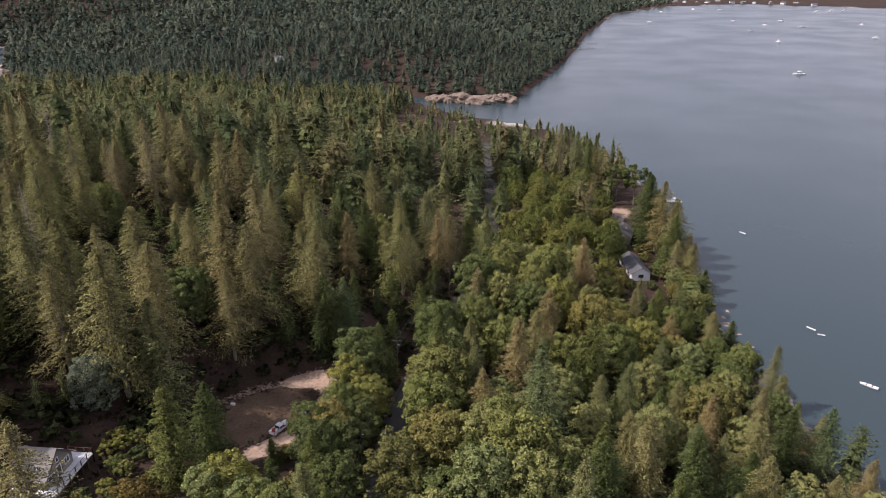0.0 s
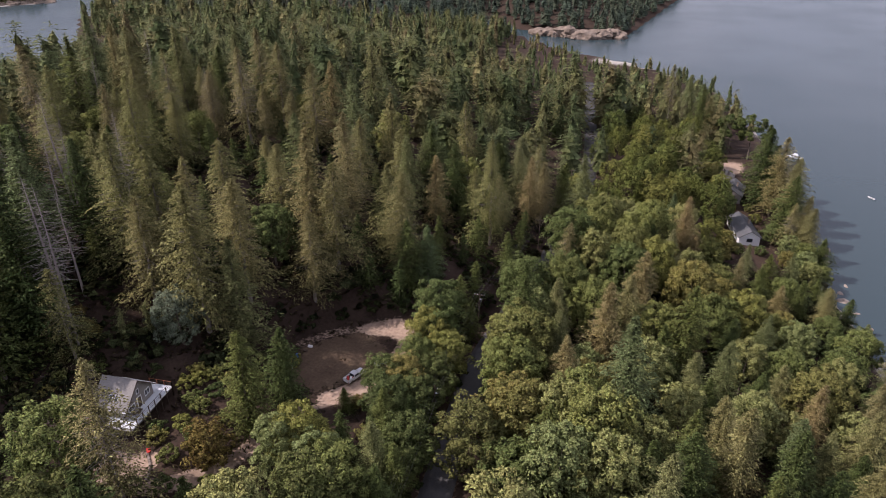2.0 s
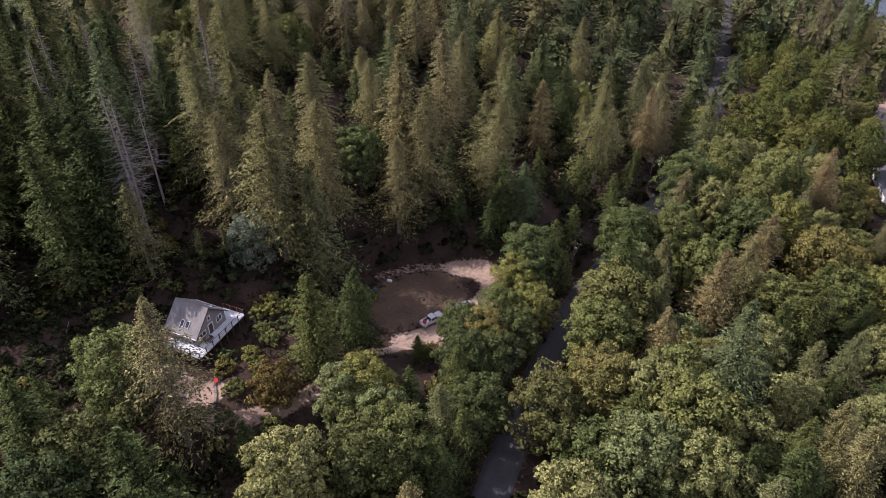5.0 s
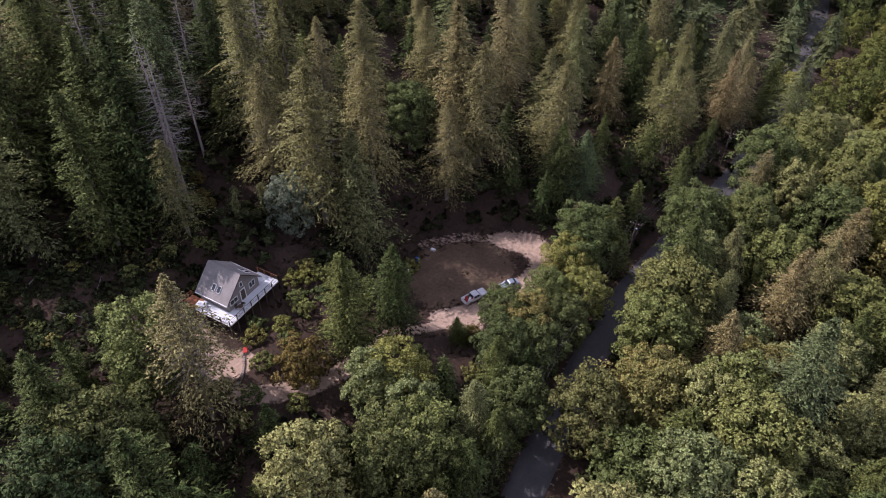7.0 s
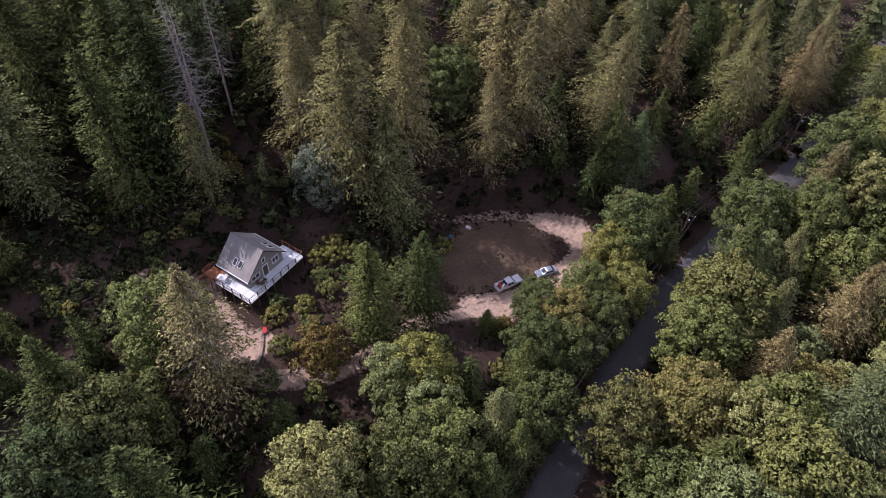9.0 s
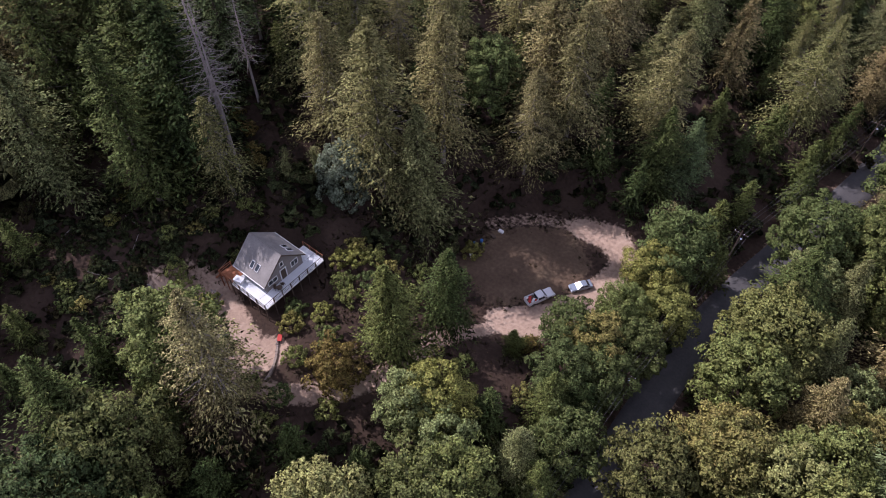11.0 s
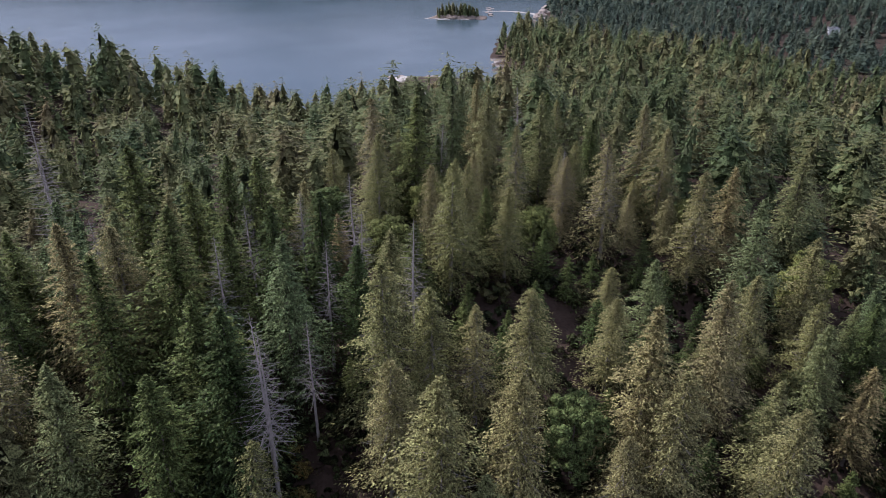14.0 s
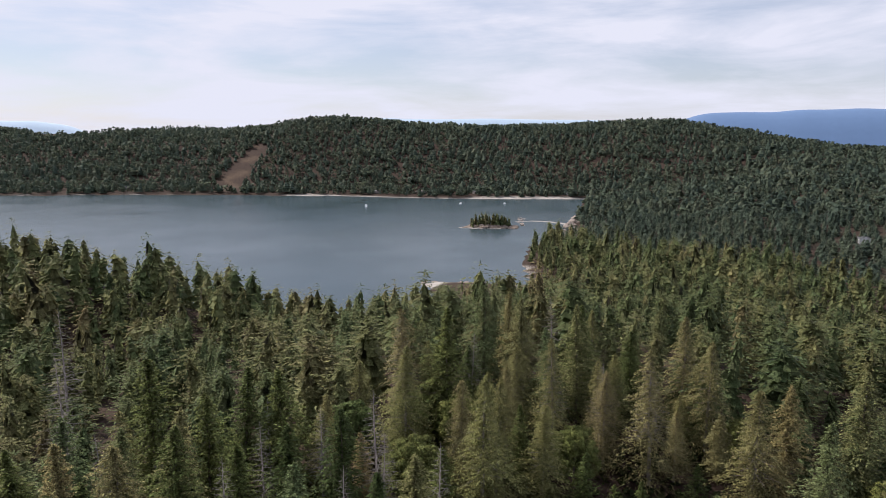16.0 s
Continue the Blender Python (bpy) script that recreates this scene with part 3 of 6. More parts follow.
for s in (1, 2, 3):
    kind_of("fir", 27, tree("fir_tree", "tall green fir with drooping layered branches in the woods", "conifer tree", trunk_mesh(26, 0.36, 24, 4.2, seed=s), M_BARK,
            conifer_crown(27, 6.2, 330, 54, base=0.10, droop=0.34, power=0.74, seed=s, size=0.52), M_FIR, "trees of the forest"))
for s in (4, 5):
    kind_of("dark", 24, tree("fir_tree", "dense dark green fir with broad layered branches", "conifer tree", trunk_mesh(23, 0.34, 24, 4.2, seed=s), M_BARK,
            conifer_crown(24, 6.2, 300, 46, base=0.06, droop=0.24, power=0.78, seed=s, size=0.62), M_DARKFIR, "trees of the forest"))
for s in (6, 7, 8, 22):
    kind_of("cedar", 26, tree("cedar_tree", "olive-brown cedar with hanging sprays and a pointed top", "conifer tree", trunk_mesh(25, 0.38, 60, 5.6, dead=True, seed=s), M_DEAD,
            conifer_crown(26, 6.0, 350, 64, base=0.14, droop=0.46, power=0.66, seed=s, size=0.42, gaps=0.3), M_CEDAR, "trees of the forest"))
for s in (9, 10, 11):
    kind_of("maple", 17, tree("maple_tree", "round leafy green maple with a full uneven crown", "broadleaf tree", trunk_mesh(13, 0.33, 9, 4.5, seed=s), M_BARK,
            leafy_crown(17, 4.9, 130, 84, base=0.08, flat=0.62, seed=s, size=0.36, lobe=(0.15, 0.30)), M_MAPLE, "broadleaf trees", 84))
for s in (12, 13):
    kind_of("alder", 18, tree("alder_tree", "yellow-green alder with a tall loose crown", "broadleaf tree", trunk_mesh(15, 0.26, 9, 3.6, seed=s), M_BARK,
            leafy_crown(18, 3.9, 110, 80, base=0.08, flat=0.55, seed=s, size=0.34, lobe=(0.15, 0.32)), M_YELLOW, "broadleaf trees", 80))
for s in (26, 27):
    kind_of("darkmaple", 16, tree("maple_tree", "broad maple with dark green leaves", "broadleaf tree", trunk_mesh(12, 0.32, 9, 4.2, seed=s), M_BARK,
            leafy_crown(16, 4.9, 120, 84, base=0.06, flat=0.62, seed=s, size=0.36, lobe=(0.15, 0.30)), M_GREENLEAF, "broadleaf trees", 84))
kind_of("greymaple", 15, tree("maple_tree", "rounded blue-grey leafy tree beside the cabin", "broadleaf tree", trunk_mesh(12, 0.28, 9, 3.6, seed=25), M_BARK,
        leafy_crown(15, 4.3, 110, 80, base=0.08, flat=0.6, seed=25, size=0.36, lobe=(0.15, 0.30)), M_GREYLEAF, "broadleaf trees", 80))
kind_of("autumn", 9, tree("maple_tree", "small maple with leaves turning rusty brown", "broadleaf tree", trunk_mesh(7, 0.18, 8, 3.0, seed=14), M_BARK,
        leafy_crown(9, 3.4, 50, 80, base=0.1, seed=14, size=0.34), M_AUTUMN, "broadleaf trees", 80))
for s in (15, 16):
    kind_of("snag", 24, tree("dead_tree", "grey leafless dead conifer with bare broken branches", "dead tree", trunk_mesh(24, 0.26, 110, 5.0, dead=True, seed=s), M_DEAD, None, None, "dead trees"))
for s in (28, 29, 30):
    kind_of("youngfir", 12, tree("fir_tree", "young green fir in the shade of taller trees", "conifer tree", trunk_mesh(11.5, 0.16, 8, 2.0, seed=s), M_BARK,
            conifer_crown(12, 3.4, 130, 26, base=0.05, droop=0.28, power=0.8, seed=s, size=0.55), M_DARKFIR, "trees of the forest"))
for s in (19, 20):
    kind_of("oldfir", 27, tree("fir_tree", "old fir with thin olive foliage and bare grey limbs showing", "conifer tree", trunk_mesh(26, 0.36, 130, 6.2, dead=True, seed=s), M_DEAD,
            conifer_crown(27, 6.6, 280, 54, base=0.1, droop=0.42, power=0.7, seed=s, size=0.46, gaps=0.45), M_CEDAR, "trees of the forest"))
for s in (17, 18):
    kind_of("shrub", 3.6, tree("shrub", "green leafy shrub growing at the clearing edge", "shrub", trunk_mesh(2.2, 0.07, 7, 1.6, seed=s), M_BARK,
            leafy_crown(3.6, 2.0, 26, 60, base=0.05, seed=s, size=0.28), M_MAPLE, "shrubs", 60))
kind_of("pine", 18, tree("pine_tree", "lone pine with a bare leaning trunk and a flat spreading crown", "conifer tree", trunk_mesh(16, 0.3, 16, 7.0, lean=1.6, seed=21), M_BARK,
        leafy_crown(18, 5.2, 26, 110, base=0.42, flat=0.9, seed=21, size=0.5, lobe=(0.16, 0.32)), M_DARKFIR, "trees of the forest", 110))
PROTO = [ob for made in KINDS.values() for _, ob in made]
used = set()
PLACED = []


def plant(kind, x, y, height, wide=1.0):
    """Stands a tree of that kind on the ground."""
    made = KINDS[kind]
    h0, ob = made[rng.integers(len(made))]
    s = height / h0
    w = s ** 0.75 * wide
    m = Matrix.LocRotScale((x, y, gz(x, y) - 0.1), Euler((rng.normal(0, 0.02), rng.normal(0, 0.02), rng.uniform(0, 6.28))), (w, w, s))
    if ob.name in used:
        c = copy_thing(ob, m)
        c.matrix_basis = m
    else:
        used.add(ob.name)
        ob.matrix_basis = m
    PLACED.append((x, y, 3.3 * w if kind in ("fir", "dark", "cedar", "snag", "oldfir", "youngfir") else 3.1 * w))


# trees that stand out: kind, x, y, height of the top
WEST_TREES = [("cedar", -73, 114.3, 58.5), ("cedar", -85, 115.4, 53.5), ("cedar", -70, 126.2, 54.8), ("snag", -92.5, 101, 61.5), ("dark", -106.5, 98.7, 62),
              ("snag", -116.5, 134.9, 60), ("dark", -49.5, 55.5, 52), 
              ("fir", -50, 161, 46), ("fir", -43, 182, 42), ("cedar", -27.5, 182, 44), ("dark", -98, 89.2, 57.5), 
              ]
MARKED = [("dark", -41.4, 149, 38.3), ("fir", -37, 151.7, 36.2), ("maple", -30.3, 136.3, 31), ("dark", -53.4, 93.6, 42.9), ("dark", -51.7, 104.4, 36.6), ("dark", -41.7, 107.9, 22.6),
          ("greymaple", -75.6, 109.1, 38.2), ("fir", -65.2, 114.5, 47), ("oldfir", -63.9, 73.7, 50.3), ("maple", -72.7, 73.2, 41.1), ("maple", -70, 139.2, 43.6), ("cedar", -60.1, 137, 43.8),
          ("autumn", -56.9, 85.9, 29.6), ("maple", -43.2, 90.6, 32.1), ("dark", -102.3, 101.9, 60), ("oldfir", -90.5, 97.8, 47)]
BACK_TREES = [("fir", -129, 90.8, 67), ("dark", -98.2, 99.7, 62), ("fir", -107.7, 114, 65), ("snag", -109.7, 122.8, 61), ("dark", -106, 126.5, 59.6),
              ("cedar", -92, 121.2, 64), ("cedar", -129.7, 172, 57.5), ("snag", -100.5, 133.5, 64), ("cedar", -108, 165, 59), ("oldfir", -101, 189.5, 66), ("cedar", -81, 141, 57),
              ("cedar", -76.4, 156.7, 51), ("fir", -63.5, 146, 59), ("fir", -60, 163, 58), ("cedar", -54.5, 189, 46), ("fir", -73, 163, 57), ("cedar", -84.5, 198.5, 60)]
BACK_TREES_B = [("fir", -70, 193.5, 60), ("fir", -72, 219.5, 62), ("oldfir", -85, 133, 55.5), ("cedar", -89.7, 128.3, 58), ("fir", -109.5, 80.5, 57), ("cedar", -131, 98, 63.5),
                ("snag", -98.8, 112, 55), ("cedar", -57.4, 145.5, 52), ("cedar", -63.8, 180.6, 51), ("snag", -128.9, 119.6, 62), ("cedar", -65, 168.5, 44), ("cedar", -45, 156.7, 47),
                ("fir", -50.4, 181.4, 47), ("fir", -24, 218, 37), ("cedar", -87, 171.6, 47)]
EAST_TREES = [("darkmaple", -16.5, 102, 29), ("maple", -9.8, 109, 29.5), ("maple", -14.4, 153.5, 30), ("maple", -5.9, 229.5, 22), ("alder", -11.5, 146, 27.5), ("fir", -4.3, 136, 28),
              ("fir", 4.8, 141, 33), ("maple", 5.4, 105.6, 33), ("maple", -12.1, 122.7, 29), ("fir", 9.3, 118.5, 40), ("maple", 2.9, 152.4, 27), ("maple", 11.2, 186.6, 28),
              ("maple", 15.7, 193, 30), ("dark", 15.9, 187.3, 26), ("fir", 14.5, 90, 37), ("fir", 23.3, 133.5, 24)]
EAST_TREES_B = [("dark", 32.6, 151.4, 22), ("dark", 36.2, 133.5, 22), ("maple", 25.8, 175, 22), ("maple", 37.2, 166, 21), ("alder", 7.8, 97.2, 32), ("alder", -0.6, 96.3, 33),
                ("alder", -8.2, 83.4, 33), ("alder", -2.8, 110, 30), ("maple", -10.3, 110.5, 29), ("alder", 26, 209, 24), ("fir", 41, 120.4, 22), ("darkmaple", -35.5, 113.8, 26.7),
                ("dark", -31.9, 102.3, 29), ("alder", -45.4, 87.5, 32), ("maple", -34.6, 82.6, 33), ("autumn", -57.5, 86, 25)]
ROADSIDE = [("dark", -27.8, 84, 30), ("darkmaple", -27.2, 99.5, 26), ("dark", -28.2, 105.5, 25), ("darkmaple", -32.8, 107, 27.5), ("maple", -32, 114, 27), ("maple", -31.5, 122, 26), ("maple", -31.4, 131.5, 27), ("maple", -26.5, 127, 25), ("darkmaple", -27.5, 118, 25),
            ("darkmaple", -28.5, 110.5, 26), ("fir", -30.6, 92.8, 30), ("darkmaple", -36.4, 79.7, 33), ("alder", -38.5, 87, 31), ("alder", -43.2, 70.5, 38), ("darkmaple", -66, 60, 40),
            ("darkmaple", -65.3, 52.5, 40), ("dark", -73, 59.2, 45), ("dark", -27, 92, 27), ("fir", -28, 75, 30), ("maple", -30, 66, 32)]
SHRUBS = [("autumn", -97, 107.5, 31.5), ("autumn", -93.5, 105, 30.5), ("autumn", -100.5, 108, 32), ("autumn", -91, 104, 29.5), ("shrub", -61.1, 79, 20.5), ("shrub", -65.5, 77.5, 22), ("shrub", -68.6, 88.4, 23.6), ("shrub", -66, 92.4, 22), ("shrub", -68.2, 102.5, 21), ("shrub", -70.3, 101, 21), ("shrub", -63.3, 104.5, 20), ("shrub", -60, 108, 19),
          ("shrub", -65, 97, 19), ("autumn", -40, 110, 17.5), ("shrub", -58.5, 120, 18), ("shrub", -33.5, 133, 17), ("shrub", -79, 81, 23), ("shrub", -81, 83, 23), ("shrub", -55, 82, 19), ("shrub", -60, 75, 19), ("shrub", -69.5, 104, 23.5), ("shrub", -66.5, 104.5, 23), ("shrub", -64.5, 101, 21.5), ("shrub", -61, 102, 20.5), ("shrub", -68, 98.5, 22), ("shrub", -59, 96, 20),
          ("shrub", -62.5, 90, 20), ("shrub", -70, 90.5, 23), ("shrub", -63.5, 84.5, 21.5), ("shrub", -57, 104, 20), ("shrub", -36, 102, 17), ("shrub", -45, 100, 18), ("shrub", -48, 93, 18)]
for group_of in (MARKED, WEST_TREES, BACK_TREES, BACK_TREES_B, EAST_TREES, EAST_TREES_B, ROADSIDE, SHRUBS):
    for kind, x, y, top in group_of:
        plant(kind, x, y, min(38, max(2.5, top - gz(x, y))), {"cedar": 1.3, "fir": 1.2, "oldfir": 1.2, "snag": 1.15}.get(kind, 1.12))


OPEN = [(-62, 112), (-61, 130), (-47, 140), (-34, 138), (-35, 128), (-37, 116), (-36, 98), (-50, 84), (-64, 72), (-72, 72), (-70, 82), (-56, 92), (-55, 104)]
GARDEN = [(-73, 82), (-73, 104), (-61, 107), (-57, 100), (-57, 84)]
SLOPE = [(-108, 76), (-102, 92), (-88, 103), (-83, 97), (-86, 79), (-82, 68), (-95, 66)]


def open_ground(x, y):
    """True where no tree can stand: road, tracks, clearing, yards, houses, shore."""
    bad = seg_dist(x, y, ROAD) < np.where(y > 205, 2.9, 4.6)
    bad |= seg_dist(x, y, TRACK) < 3.4
    bad |= seg_dist(x, y, YARD) < 6
    bad |= seg_dist(x, y, LOOP) < 4.5
    bad |= inside(x, y, OPEN) | (seg_dist(x, y, OPEN, True) < 1.5)
    bad |= (np.hypot(x + 384, y - 380) < 27) | (np.hypot((x - 8) / 1.6, y - 486) < 21)
    bad |= inside(x, y, GARDEN)
    bad |= (np.abs(x + 76) < 9) & (np.abs(y - 92) < 10)
    bad |= inside(x, y, SLOPE)
    bad |= (np.abs(x - 49) < 7) & (np.abs(y - 258) < 50)
    return bad | (shore(x, y) < 3.5)


def scatter(x0, x1, y0, y1, gap, seed, jitter=0.42):
    r = np.random.default_rng(seed)
    a, b = np.meshgrid(np.arange(x0, x1, gap), np.arange(y0, y1, gap))
    a[1::2] += gap / 2
    a, b = a.ravel() + r.uniform(-jitter, jitter, a.size) * gap, b.ravel() + r.uniform(-jitter, jitter, b.size) * gap
    keep = ~open_ground(a, b)
    return a[keep], b[keep]


# the rest of the near trees, in the gaps between those
NEAR = (-150, 74, 58, 215)
fx, fy = scatter(NEAR[0], NEAR[1], NEAR[2], NEAR[3], 5.2, 3)
order = rng.permutation(len(fx))
count_c, count_b, spare = len(WEST_TREES + BACK_TREES + BACK_TREES_B) + 14, len(EAST_TREES + EAST_TREES_B), []
for i in order:
    x, y = fx[i], fy[i]
    p = np.array(PLACED)
    if (np.hypot(p[:, 0] - x, p[:, 1] - y) < p[:, 2] + 3.0).any():
        continue
    east = x > np.interp(y, [q[1] for q in ROAD], [q[0] for q in ROAD])
    if east:
        kind = rng.choice(["maple", "alder", "fir", "dark"], p=[0.36, 0.18, 0.30, 0.16])
        if y > 150 and x < 45 and kind == "dark":
            kind = "maple"
        if x > 14 and y < 150 and kind == "maple" and rng.random() < 0.6:
            kind = "fir"
        h = rng.uniform(13, 20) if kind in ("maple", "alder") else rng.uniform(16, 25)
        h *= (1 - 0.25 * float(ease(20, 70, np.array(x)))) * (0.65 if x > 28 and y > 165 else 1)
    else:
        kind = rng.choice(["fir", "cedar", "dark", "maple", "snag", "oldfir"], p=[0.33, 0.34, 0.15, 0.06, 0.03, 0.09])
        h = rng.uniform(15, 31) if kind != "maple" else rng.uniform(11, 17)
        if kind == "snag" and x > -82:
            kind = "cedar"
        if x > -60:
            h *= 0.85
        if x < -78 and y < 118:
            h *= 0.8
        if x < -106 and y < 130:                             # a tall dark stand above the bare slope
            kind, h = rng.choice(["dark", "fir", "oldfir"], p=[0.7, 0.2, 0.1]), rng.uniform(27, 36)
        if x > -106 and y < 192:                             # low growth in the shade of the tall trees
            kind = "youngfir"
            h = rng.uniform(8, 14)
    if kind in ("maple", "alder"):
        if count_b < 250:
            count_b += 1
        else:
            continue
    else:
        if count_c < 285:
            count_c += 1
        else:
            spare.append((x, y, h))
            continue
    plant(kind, x, y, h, rng.uniform(0.95, 1.3) if kind == "youngfir" else rng.uniform(1.0, 1.25))

# ---- woods farther off ----


def low_conifer(height, radius, tiers, n, seed):
    """A far conifer: ragged skirts of triangles round a stem."""
    r = np.random.default_rng(seed)
    tri = []
    for k in range(tiers):
        u = 0.12 + 0.86 * k / tiers
        R = radius * (1 - u) ** 0.6 + 0.25
        top = height * min(1.0, u + 1.5 / tiers)
        for j in range(n):
            a = (j + r.uniform(-0.3, 0.3) + 0.5 * (k % 2)) * 2 * math.pi / n
            w = 1.15 * math.pi / n
            q, z = R * r.uniform(0.7, 1.25), height * u + r.uniform(-0.5, 0.3)
            tri.append([(0, 0, top), (q * math.cos(a - w), q * math.sin(a - w), z), (q * math.cos(a + w), q * math.sin(a + w), z + r.uniform(-0.4, 0.4))])
    return np.array(tri)


def woods(name, protos, places, material, label):
    """Many trees in one mesh: protos are arrays of faces, places rows of x, y, height, girth, turn."""
    blocks, normals, hues = [], [], []
    r = np.random.default_rng(5)
    pick = r.integers(len(protos), size=len(places))
    gzs = ground(places[:, 0], places[:, 1])
    for k, (h0, q) in enumerate(protos):
        p, z = places[pick == k], gzs[pick == k]
        c, s = np.cos(p[:, 4])[:, None, None], np.sin(p[:, 4])[:, None, None]
        sz = (p[:, 2] / h0)[:, None, None]
        sw = sz * p[:, 3][:, None, None]
        X, Y, Z = q[None, :, :, 0], q[None, :, :, 1], q[None, :, :, 2]
        blocks.append(np.stack([p[:, 0][:, None, None] + sw * (c * X - s * Y), p[:, 1][:, None, None] + sw * (s * X + c * Y), z[:, None, None] - 0.3 + sz * Z], -1).reshape(-1, q.shape[1], 3))
        nq = crown_normals(q, 0.4, k)
        c, s = c[:, :, 0], s[:, :, 0]
        normals.append(np.stack([c * nq[:, 0] - s * nq[:, 1], s * nq[:, 0] + c * nq[:, 1], nq[:, 2] + 0 * c], -1).reshape(-1, 3))
        hues.append(np.repeat(r.random(len(p)), len(q)))
    q = np.concatenate(blocks)
    ob = raw_mesh(name, q.reshape(-1, 3), np.arange(q.shape[0] * q.shape[1]).reshape(-1, q.shape[1]), material)
    set_normals(ob, np.concatenate(normals))
    ob.data.attributes.new("tree_hue", "FLOAT", "FACE").data.foreach_set("value", np.concatenate(hues).astype(np.float32))
    return tagged(ob, label, "forest", kind="stuff")


def rows_of(x, y, lo, hi, seed):
    r = np.random.default_rng(seed)
    keep_n = r.random(len(x)) > 0.07
    x, y = x[keep_n], y[keep_n]
    n = len(x)
    lift = 1 + 0.16 * waves(x, y, 37) + 0.10 * waves(y, x, 15)         # taller and lower stands
    return np.column_stack([x, y, lift * (lo + (hi - lo) * r.beta(1.6, 1.6, n)), r.uniform(0.9, 1.75, n), r.uniform(0, 6.28, n)])


def full_conifer(height, radius, power, sprays_per, branches, size, tiers, sides, seed):
    """A conifer of the middle distance: ragged skirts inside, sprays outside."""
    return np.concatenate([low_conifer(height * 0.88, radius * 0.4, tiers + 3, sides + 2, seed), conifer_crown(height, radius, branches, sprays_per, seed=seed, size=size, droop=0.3, gaps=0.1, power=power)])


def blunt(q, height, seed):
    """A crown with a lower, rounded top and a bent stem."""
    q = q.copy()
    z = q[..., 2]
    q[..., 0] += 0.5 * np.sin(z * 0.35 + seed)
    q[..., 1] += 0.5 * np.cos(z * 0.30 + 2 * seed)
    if seed % 3:
        q[..., 2] = np.where(z > 0.7 * height, 0.7 * height + (z - 0.7 * height) * 0.5, z)
    return q


mid_protos = [(25, blunt(full_conifer(25, (6.4, 7.0, 6.0)[s % 3], (0.42, 0.62, 0.5)[s % 3], 14, 104, 0.84, 6, 6, 30 + s), 25, s)) for s in range(6)]
belt_protos = [(25, blunt(full_conifer(25, (6.6, 7.8, 7.0)[s % 3], (0.42, 0.62, 0.5)[s % 3], 6, 50, 1.3, 4, 5, 40 + s), 25, s)) for s in range(6)]
# a belt round the near trees
mx, my = scatter(-520, 80, -60, 560, 11.2, 11, 0.5)
far_enough = ~((mx > NEAR[0]) & (mx < NEAR[1]) & (my > NEAR[2]) & (my < NEAR[3]))
seen_from = ((my > 40) | ((mx < -90) & (my > 0))) & ~((mx > 55) & (my > 205) & (my < 340))
closer = far_enough & seen_from & (np.hypot(mx + 30, my - 90) < 235)
mid_rows = rows_of(mx[closer], my[closer], 13, 32, 12)
mx, my = scatter(-520, 80, -60, 560, 9.3, 18, 0.5)
keep_belt = ((my > 40) | ((mx < -90) & (my > 0))) & (np.hypot(mx + 30, my - 90) >= 235) & ~((mx > NEAR[0]) & (mx < NEAR[1]) & (my > NEAR[2]) & (my < NEAR[3])) & ~((mx > 55) & (my > 205) & (my < 340))
mx, my = mx[keep_belt], my[keep_belt]
if spare:
    sp = np.array(spare)
    mid_rows = np.concatenate([mid_rows, np.column_stack([sp, np.full(len(sp), 1.0), np.arange(len(sp))])])
road_x = np.interp(mid_rows[:, 1], [q[1] for q in ROAD], [q[0] for q in ROAD])
leafy = (mid_rows[:, 0] > road_x) & (mid_rows[:, 1] > 195) & (np.random.default_rng(17).random(len(mid_rows)) < 0.7)
east_rows, mid_rows = mid_rows[leafy], mid_rows[~leafy]
east_rows[:, 2] = 9 + 0.28 * east_rows[:, 2]
east_rows[:, 3] = 0.9 + 0.35 * (east_rows[:, 3] - 0.9)
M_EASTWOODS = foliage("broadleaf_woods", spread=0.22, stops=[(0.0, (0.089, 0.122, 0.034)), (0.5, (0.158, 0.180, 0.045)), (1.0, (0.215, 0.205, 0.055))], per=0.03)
woods("woods", [(17, leafy_crown(17, 5.0, 80, 46, base=0.05, flat=0.6, seed=84 + s, size=0.48)) for s in range(3)], east_rows, M_EASTWOODS, "green broadleaf woods between the road and the shore")
woods("woods", mid_protos, mid_rows, M_WOODS, "dense mixed conifer woods on a low hill")
belt_rows = rows_of(mx, my, 11, 24, 13)
# lower trees out on the point, where wind and spray come in
belt_rows[:, 2] *= np.where((belt_rows[:, 0] > -75) & (belt_rows[:, 0] < 80), np.interp(belt_rows[:, 1], [330, 420, 480], [1.0, 0.6, 0.4]), 1.0)
belt_rows[:, 2] *= np.interp(belt_rows[:, 0], [-230, -170], [1.28, 1.05])      # taller stand on the western hill
belt_rows[:, 2] *= np.interp(np.hypot(belt_rows[:, 0] + 385, belt_rows[:, 1] - 375), [25, 60, 120], [0.3, 0.5, 1.0])
woods("woods", belt_protos, belt_rows, M_WOODS, "dense conifer woods reaching down to the shore")

